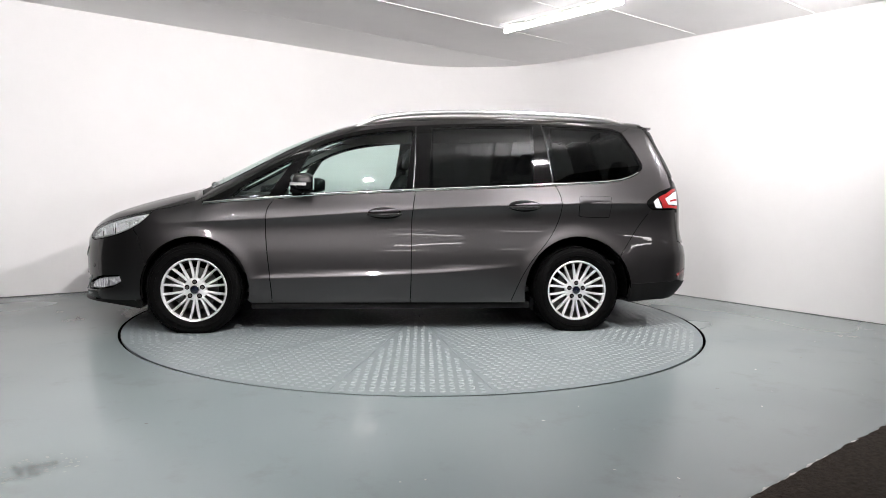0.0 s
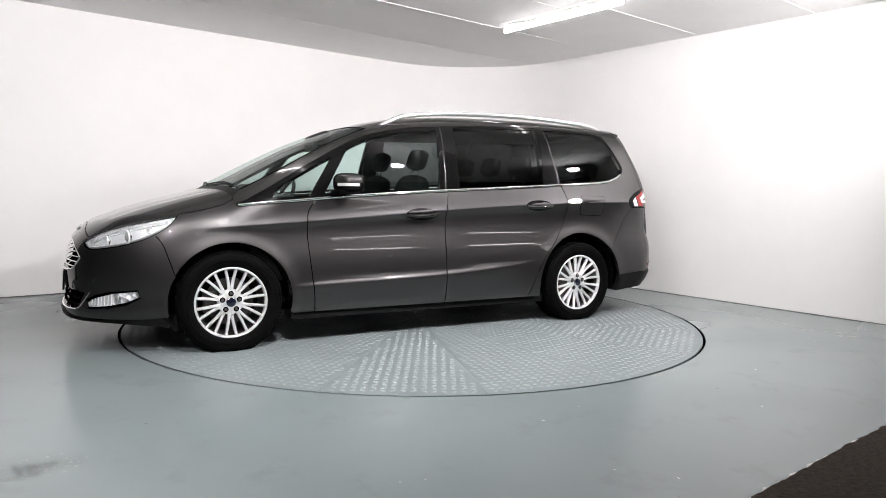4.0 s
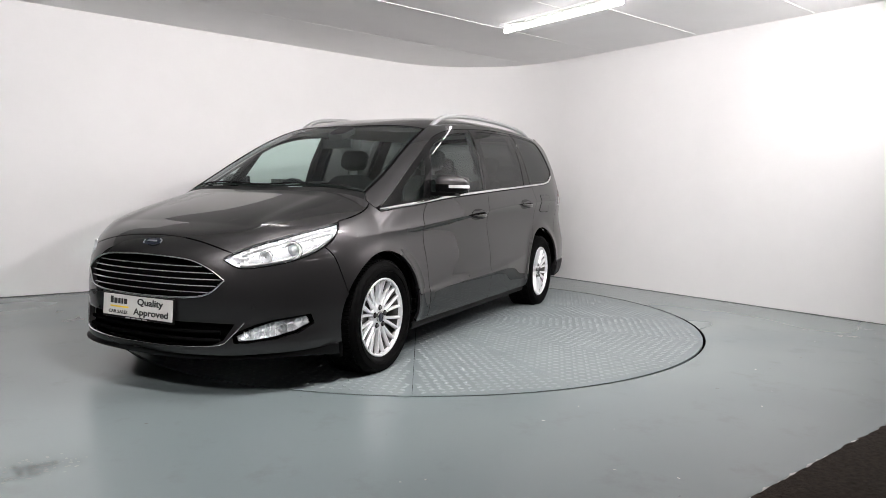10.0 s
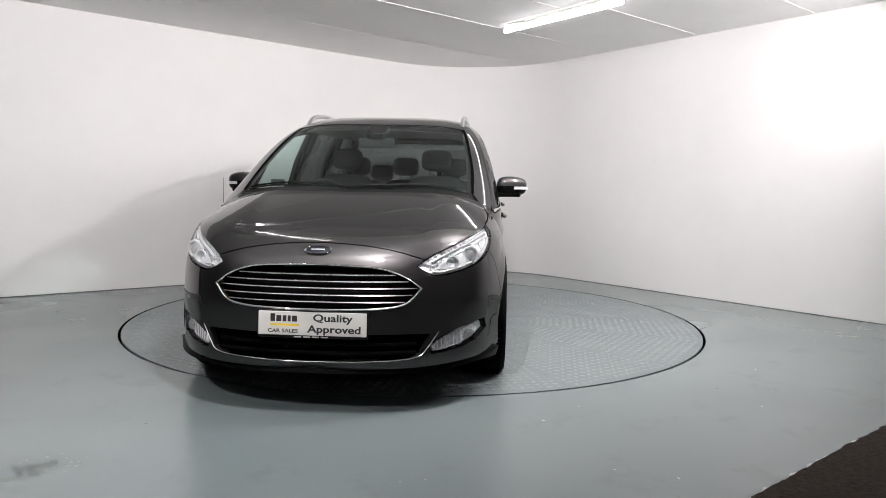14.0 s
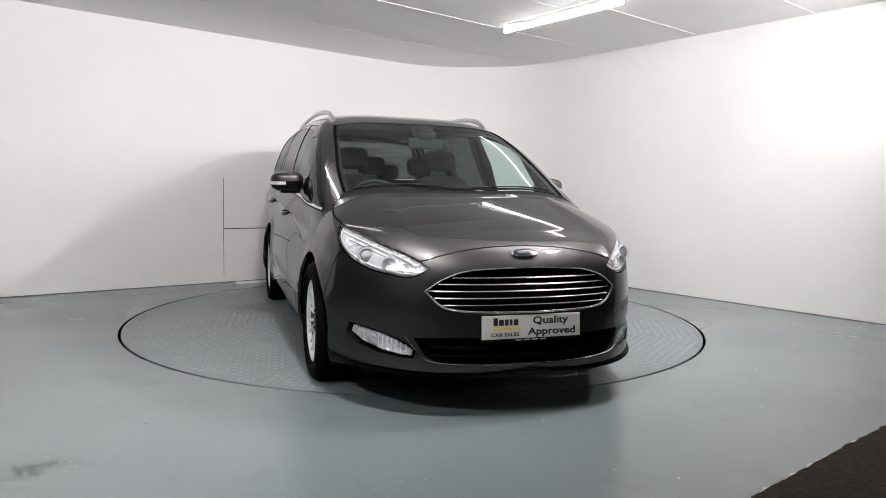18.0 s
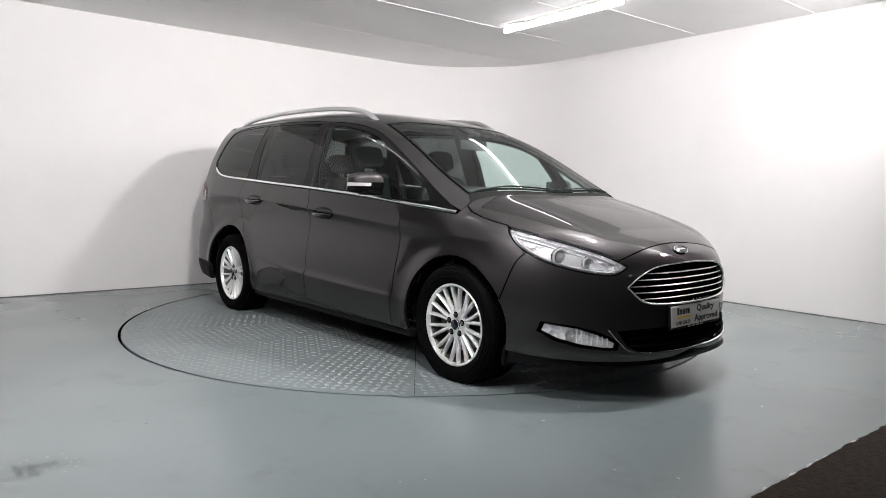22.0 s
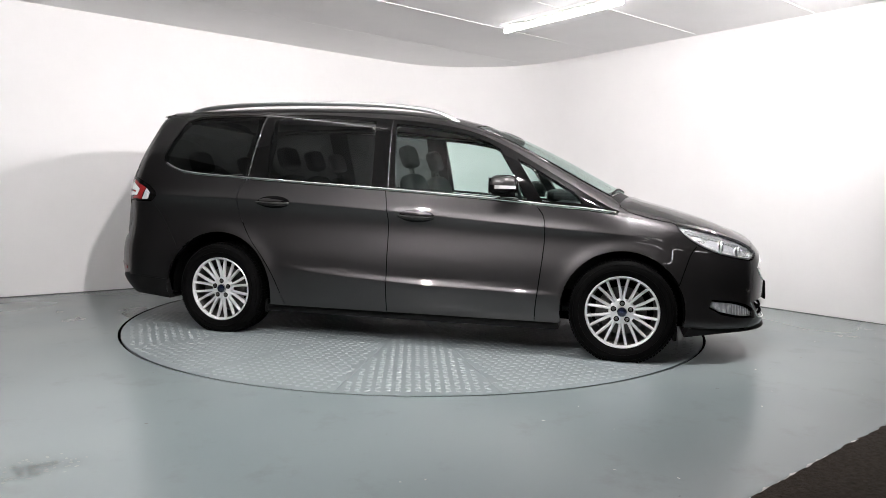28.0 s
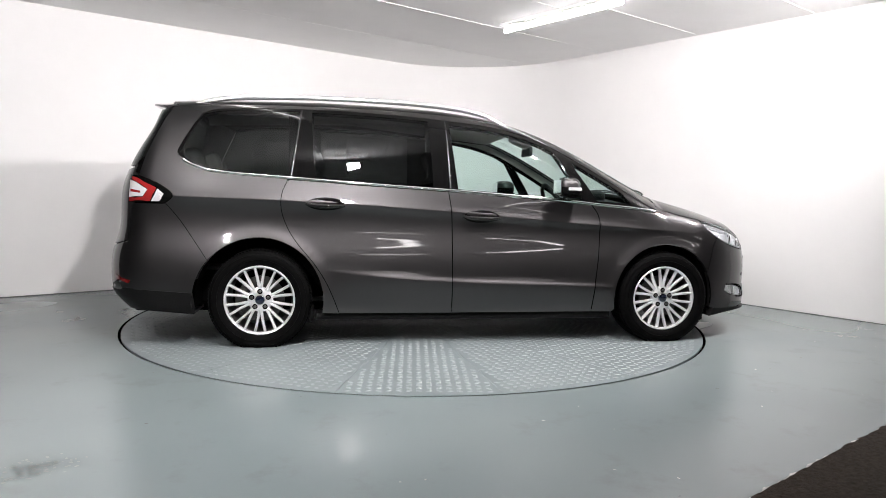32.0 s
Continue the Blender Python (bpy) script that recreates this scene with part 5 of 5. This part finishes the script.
def build_seat(x, y, wdt, z=0.50, high=0.62, name="seat"):
    seat = smooth(part(name, cushion(bmesh.new(), 0.25, wdt / 2, 0.085, Matrix.Translation((x + 0.20, y, z)) @ pose(0, 0, 0, 0, -7, 0)), FABRIC, car, "charcoal fabric seat with a headrest"), 60)
    lean = Matrix.Translation((x - 0.06, y, z + 0.03)) @ pose(0, 0, 0, 0, -17, 0)
    smooth(part("backrest", cushion(bmesh.new(), 0.07, wdt / 2, high / 2, lean @ Matrix.Translation((0, 0, high / 2)), 0.5), FABRIC, seat), 60)
    smooth(part("headrest", cushion(bmesh.new(), 0.05, 0.125, 0.085, lean @ Matrix.Translation((0.02, 0, high + 0.13)), 0.55), FABRIC, seat), 60)
    for s in (-1, 1):
        part("headrest_post", tube(bmesh.new(), [lean @ Vector((0.01, 0.05 * s, high - 0.06)), lean @ Vector((0.01, 0.05 * s, high + 0.1))], 0.006, 6), DARKTRIM, seat)
    return seat


for y in (0.37, -0.37):
    build_seat(0.10, y, 0.50, 0.56)
for y in (0.47, 0.0, -0.47):
    build_seat(-0.85, y, 0.42, 0.56, 0.60)
for y in (0.36, -0.36):
    build_seat(-1.70, y, 0.44, 0.56, 0.56)

# dashboard, wheel, linings
bm = bmesh.new()
prof = [(1.40, 0.985), (1.22, 1.025), (1.02, 1.03), (0.93, 1.00), (0.90, 0.90), (0.98, 0.70), (1.05, 0.45), (1.40, 0.45)]
rows = [[bm.verts.new((x - 0.12 * abs(y / 0.74) ** 2 * (1 if x > 1.1 else 0.3), y, z - 0.02 * abs(y / 0.74) ** 2)) for x, z in prof] for y in np.linspace(-0.76, 0.76, 13)]
for a, b in zip(rows, rows[1:]):
    for k in range(len(prof)):
        j = (k + 1) % len(prof)
        bm.faces.new((a[k], a[j], b[j], b[k]))
bm.faces.new(rows[0])
bm.faces.new(rows[-1][::-1])
bmesh.ops.recalc_face_normals(bm, faces=bm.faces[:])
smooth(part("dashboard", bm, DASH, car), 40)
part("instrument_hood", cushion(bmesh.new(), 0.12, 0.19, 0.05, Matrix.Translation((1.0, -0.37, 1.045)), 0.6), DASH, car)
part("centre_screen", box(bmesh.new(), 0.895, -0.12, 0.88, 0.925, 0.12, 1.03, 0.01), GLOSSBLACK, car)
part("dash_notice", box(bmesh.new(), 1.12, 0.30, 1.03, 1.22, 0.66, 1.034, 0), GREYINK, car)
m = Matrix.Translation((0.74, -0.37, 0.955)) @ pose(0, 0, 0, 0, 0, 90) @ pose(0, 0, 0, -24, 0, 0)
bm = bmesh.new()
lathe(bm, [(0.185 + 0.016 * math.cos(t), 0.016 * math.sin(t)) for t in np.linspace(0, 2 * math.pi, 10, endpoint=False)], 36, m, closed=True)
sw = smooth(part("steering_wheel", bm, DASH, car), 60)
bm = bmesh.new()
cushion(bm, 0.085, 0.03, 0.07, m, 0.6)
smooth(part("airbag_cover", bm, DASH, sw), 60)
for t in (0.0, math.pi, 1.5 * math.pi):
    part("spoke", tube(bmesh.new(), [m @ Vector((0, 0, 0)), m @ Vector((0.18 * math.cos(t), 0, 0.18 * math.sin(t)))], 0.014, 6), SATIN, sw)
panel("headlining", TRIMGREY, car, "top", [(0.40, -0.58), (0.44, 0), (0.40, 0.58), (-2.1, 0.56), (-2.1, -0.56)], lift=-0.035, depth=0, inset=0, grid=0.1)
for s in (1, -1):
    bm = box(bmesh.new(), -0.93, s * 0.80 - 0.02, 0.35, 0.97, s * 0.80 + 0.02, 0.98, 0.02)
    box(bm, -2.0, s * 0.80 - 0.02, 0.80, -0.93, s * 0.80 + 0.02, 0.98, 0.02)
    box(bm, 0.97, s * 0.80 - 0.02, 0.80, 1.2, s * 0.80 + 0.02, 0.98, 0.02)
    part("door_lining", bm, DASH, car)
panel("pillar_lining", TRIMGREY, car, "roll", convert("top", "roll", SCREEN_EDGE) + roll_of_side(DLO_TOP[::-1][36:]), both=True, lift=-0.03, depth=0, inset=0, grid=0.06)
for x0, x1 in ((-0.140, -0.30), (-1.07, -1.24)):
    panel("pillar_lining", FABRIC, car, "roll", roll_of_side([(x0, belt_z(x0)), (x1, belt_z(x1)), (x1 - 0.02, dlo_z(x1)), (x0 - 0.02, dlo_z(x0))]), both=True, lift=-0.036, depth=0, inset=0, grid=0.06)
part("rear_view_mirror", box(bmesh.new(), 0.60, -0.13, 1.36, 0.63, 0.13, 1.43, 0.012), DASH, car)
part("sensor_box", cushion(bmesh.new(), 0.10, 0.075, 0.035, Matrix.Translation((0.56, 0, 1.475)) @ pose(0, 0, 0, 0, 22, 0), 0.5), DASH, car)
part("luggage_floor", box(bmesh.new(), -2.35, -0.72, 0.50, -1.45, 0.72, 0.53, 0.01), DASH, car)
part("cabin_floor", box(bmesh.new(), -1.5, -0.75, 0.28, 1.3, 0.75, 0.32, 0.01), DASH, car)

# ---- the turntable ----
table = new("turntable")
tagged(table, "round steel turntable of painted tread plate set flush in the floor", "turntable")
pts = [(TABLE_R * math.cos(2 * math.pi * k / 128), TABLE_R * math.sin(2 * math.pi * k / 128)) for k in range(128)]
SECTORS, FIRST = 16, radians(253.0)


def build_sectors():
    """Wedge plates with their raised lozenges."""
    step = 2 * math.pi / SECTORS
    bm = bmesh.new()
    g = 0.0016
    h = step / 2
    rim = [((TABLE_R) * math.cos(-h + step * k / 10), TABLE_R * math.sin(-h + step * k / 10)) for k in range(11)]
    rim = [(x, y * (1 - g / (abs(y) + 0.2))) for x, y in rim]
    slab(bm, [(0.012, 0.0)] + rim, -0.012, 0.0)
    first = part("deck_plate", bm, PLATE, table)
    for k in range(SECTORS):
        ob = first if k == 0 else new("deck_plate", first.data)
        ob.parent = table
        ob.matrix_local = Matrix.Rotation(FIRST + (k + 0.5) * step, 4, "Z")


build_sectors()
bm = bmesh.new()
slab(bm, [(x * 0.995, y * 0.995) for x, y in pts], -0.06, -0.0125)
part("deck_frame", bm, DARK, table)


def build_lugs():
    """Raised lozenges of the tread plate."""
    vs, fs = [], []
    pitch, step = 0.054, 2 * math.pi / SECTORS
    n = int(TABLE_R / pitch) + 1
    for k in range(SECTORS):
      turn = FIRST + (k + 0.5) * step
      ct, st = math.cos(turn), math.sin(turn)
      for i in range(0, n + 1):
        for j in range(-n, n + 1):
            cx, cy = i * pitch, j * pitch
            if cx * cx + cy * cy > (TABLE_R - 0.03) ** 2 or abs(cy) > cx * math.tan(step / 2) - 0.022:
                continue
            t = math.pi / 4 if (i + j) % 2 else -math.pi / 4
            c, s = math.cos(t), math.sin(t)
            b = len(vs)
            for k6, z in ((1.0, 0.0), (0.72, 0.0022)):
                for u, w in ((-0.022, 0), (-0.012, -0.0110), (0.012, -0.0110), (0.022, 0), (0.012, 0.0110), (-0.012, 0.0110)):
                    px, py = cx + k6 * (u * c - w * s), cy + k6 * (u * s + w * c)
                    vs.append((px * ct - py * st, px * st + py * ct, z + 0.0002))
            fs += [(b + q, b + (q + 1) % 6, b + 6 + (q + 1) % 6, b + 6 + q) for q in range(6)] + [tuple(range(b + 6, b + 12))]
    me = bpy.data.meshes.new("tread_pattern")
    me.from_pydata(vs, [], fs)
    me.materials.append(LUG)
    ob = new("tread_pattern", me)
    ob.parent = table
    ob["kind"] = "stuff"


build_lugs()

# ---- small things of the room ----
hatch = new("wall_hatch")
hatch.matrix_world = ROOM @ Matrix.Translation((0, WALL_N - 0.0005, 0))
tagged(hatch, "white flush wall hatch of two boards", "hatch")
# Dark sheet behind the boards, so that their joints read as thin lines.
part("joint_backing", box(bmesh.new(), -0.634, -0.003, 0.06, 0.10, 0.0, 1.172, 0), JOINT, hatch, "dark backing behind the joints of the boards")
part("upper_board", box(bmesh.new(), -0.630, -0.010, 0.608, -0.071, -0.0032, 1.172, 0.002), WHITE, hatch)
part("lower_board", box(bmesh.new(), -0.630, -0.010, 0.06, 0.10, -0.0032, 0.598, 0.002), WHITE, hatch)
part("side_board", box(bmesh.new(), -0.061, -0.009, 0.608, 0.10, -0.0032, 1.10, 0.002), WHITE, hatch)
part("catch", box(bmesh.new(), -0.05, -0.03, 0.84, -0.02, -0.008, 0.87, 0.005), BLACK, hatch)
board = part("loose_board", box(bmesh.new(), -0.56, WALL_N - 0.20, 0.0, 0.15, WALL_N - 0.13, 0.018, 0.003, ROOM), STRIP)
tagged(board, "thin pale board lying on the floor by the wall", "board")

# grit and paint chips lying about on the floor
random.seed(11)
vs, fs = [], []
while len(vs) < 6 * 70:
    a, n = random.uniform(-5.0, 2.9), random.uniform(EDGE_N + 0.1, 2.6)
    c = room(a, n)
    if c.length < TABLE_R + 0.06:
        continue
    size, b = random.choice((0.004, 0.005, 0.006, 0.010)), len(vs)
    for k in range(6):
        t, r = math.pi * k / 3, size * random.uniform(0.5, 1.1)
        vs.append((c.x + r * math.cos(t), c.y + 0.7 * r * math.sin(t), 0.0015))
    fs.append(tuple(range(b, b + 6)))
me = bpy.data.meshes.new("grit")
me.from_pydata(vs, [], fs)
me.materials.append(GRIT)
tagged(new("grit", me), "scattered dark grit and paint chips on the floor", "grit", kind="stuff")

# pale paint chips, and a patch of dark flecks left by an old spill
def flecks(name, mat, spots, size, label):
    vs, fs = [], []
    for a, n in spots:
        c, b, turn = room(a, n), len(vs), random.uniform(0, 6.28)
        r0 = random.uniform(*size)
        for k in range(7):
            t, r = 2 * math.pi * k / 7, r0 * random.uniform(0.55, 1.15)
            x, y = r * math.cos(t), 0.5 * r * math.sin(t)
            vs.append((c.x + x * math.cos(turn) - y * math.sin(turn), c.y + x * math.sin(turn) + y * math.cos(turn), 0.0011))
        fs.append(tuple(range(b, b + 7)))
    me = bpy.data.meshes.new(name)
    me.from_pydata(vs, [], fs)
    me.materials.append(mat)
    tagged(new(name, me), label, name.replace("_", " "), kind="stuff")


random.seed(31)
flecks("paint_chips", CHIPPED, [(random.uniform(-3.4, 2.9), random.uniform(EDGE_N + 0.05, -2.45)) for _ in range(26)]
       + [(random.uniform(2.3, 3.0), random.uniform(-2.9, 1.0)) for _ in range(22)], (0.004, 0.012), "small pale chips of paint and plaster on the floor")
flecks("old_spill", SPILL, [(-3.06 + random.gauss(0, 0.07), -1.755 + random.gauss(0, 0.045)) for _ in range(110)], (0.004, 0.014), "patch of dark grey flecks left by an old spill")

# ---- what moves ----
# the turntable's heading: seconds and degrees
TURN = [(0.0, 185.32), (0.5, 187.57), (1.0, 189.89), (1.5, 192.33), (2.0, 194.9), (2.5, 197.63), (3.0, 200.5), (3.5, 203.5), (4.5, 209.68), (5.5, 215.84), (6.0, 218.87), (7.0, 224.45), (8.0, 230.15), (9.0, 235.88), (10.0, 241.53), (11.0, 247.2), (12.0, 252.82), (13.0, 258.46), (14.0, 264.1), (15.5, 272.54), (17.0, 280.96), (18.0, 286.57), (19.0, 292.22), (20.0, 297.91), (21.0, 303.62), (22.0, 309.34), (23.0, 315.09), (24.0, 320.86), (25.0, 326.58), (26.5, 335.11), (28.0, 343.62), (29.0, 349.28), (30.0, 354.92), (31.0, 360.58), (32.0, 366.27)]
OFFSET = Matrix.Translation((0.255, -0.2156, 0))


def motions():
    rows = [(t, pose(0, 0, 0, 0, 0, a)) for t, a in TURN]
    walk(table, rows)
    walk(car, [(t, m @ OFFSET) for t, m in rows])


motions()
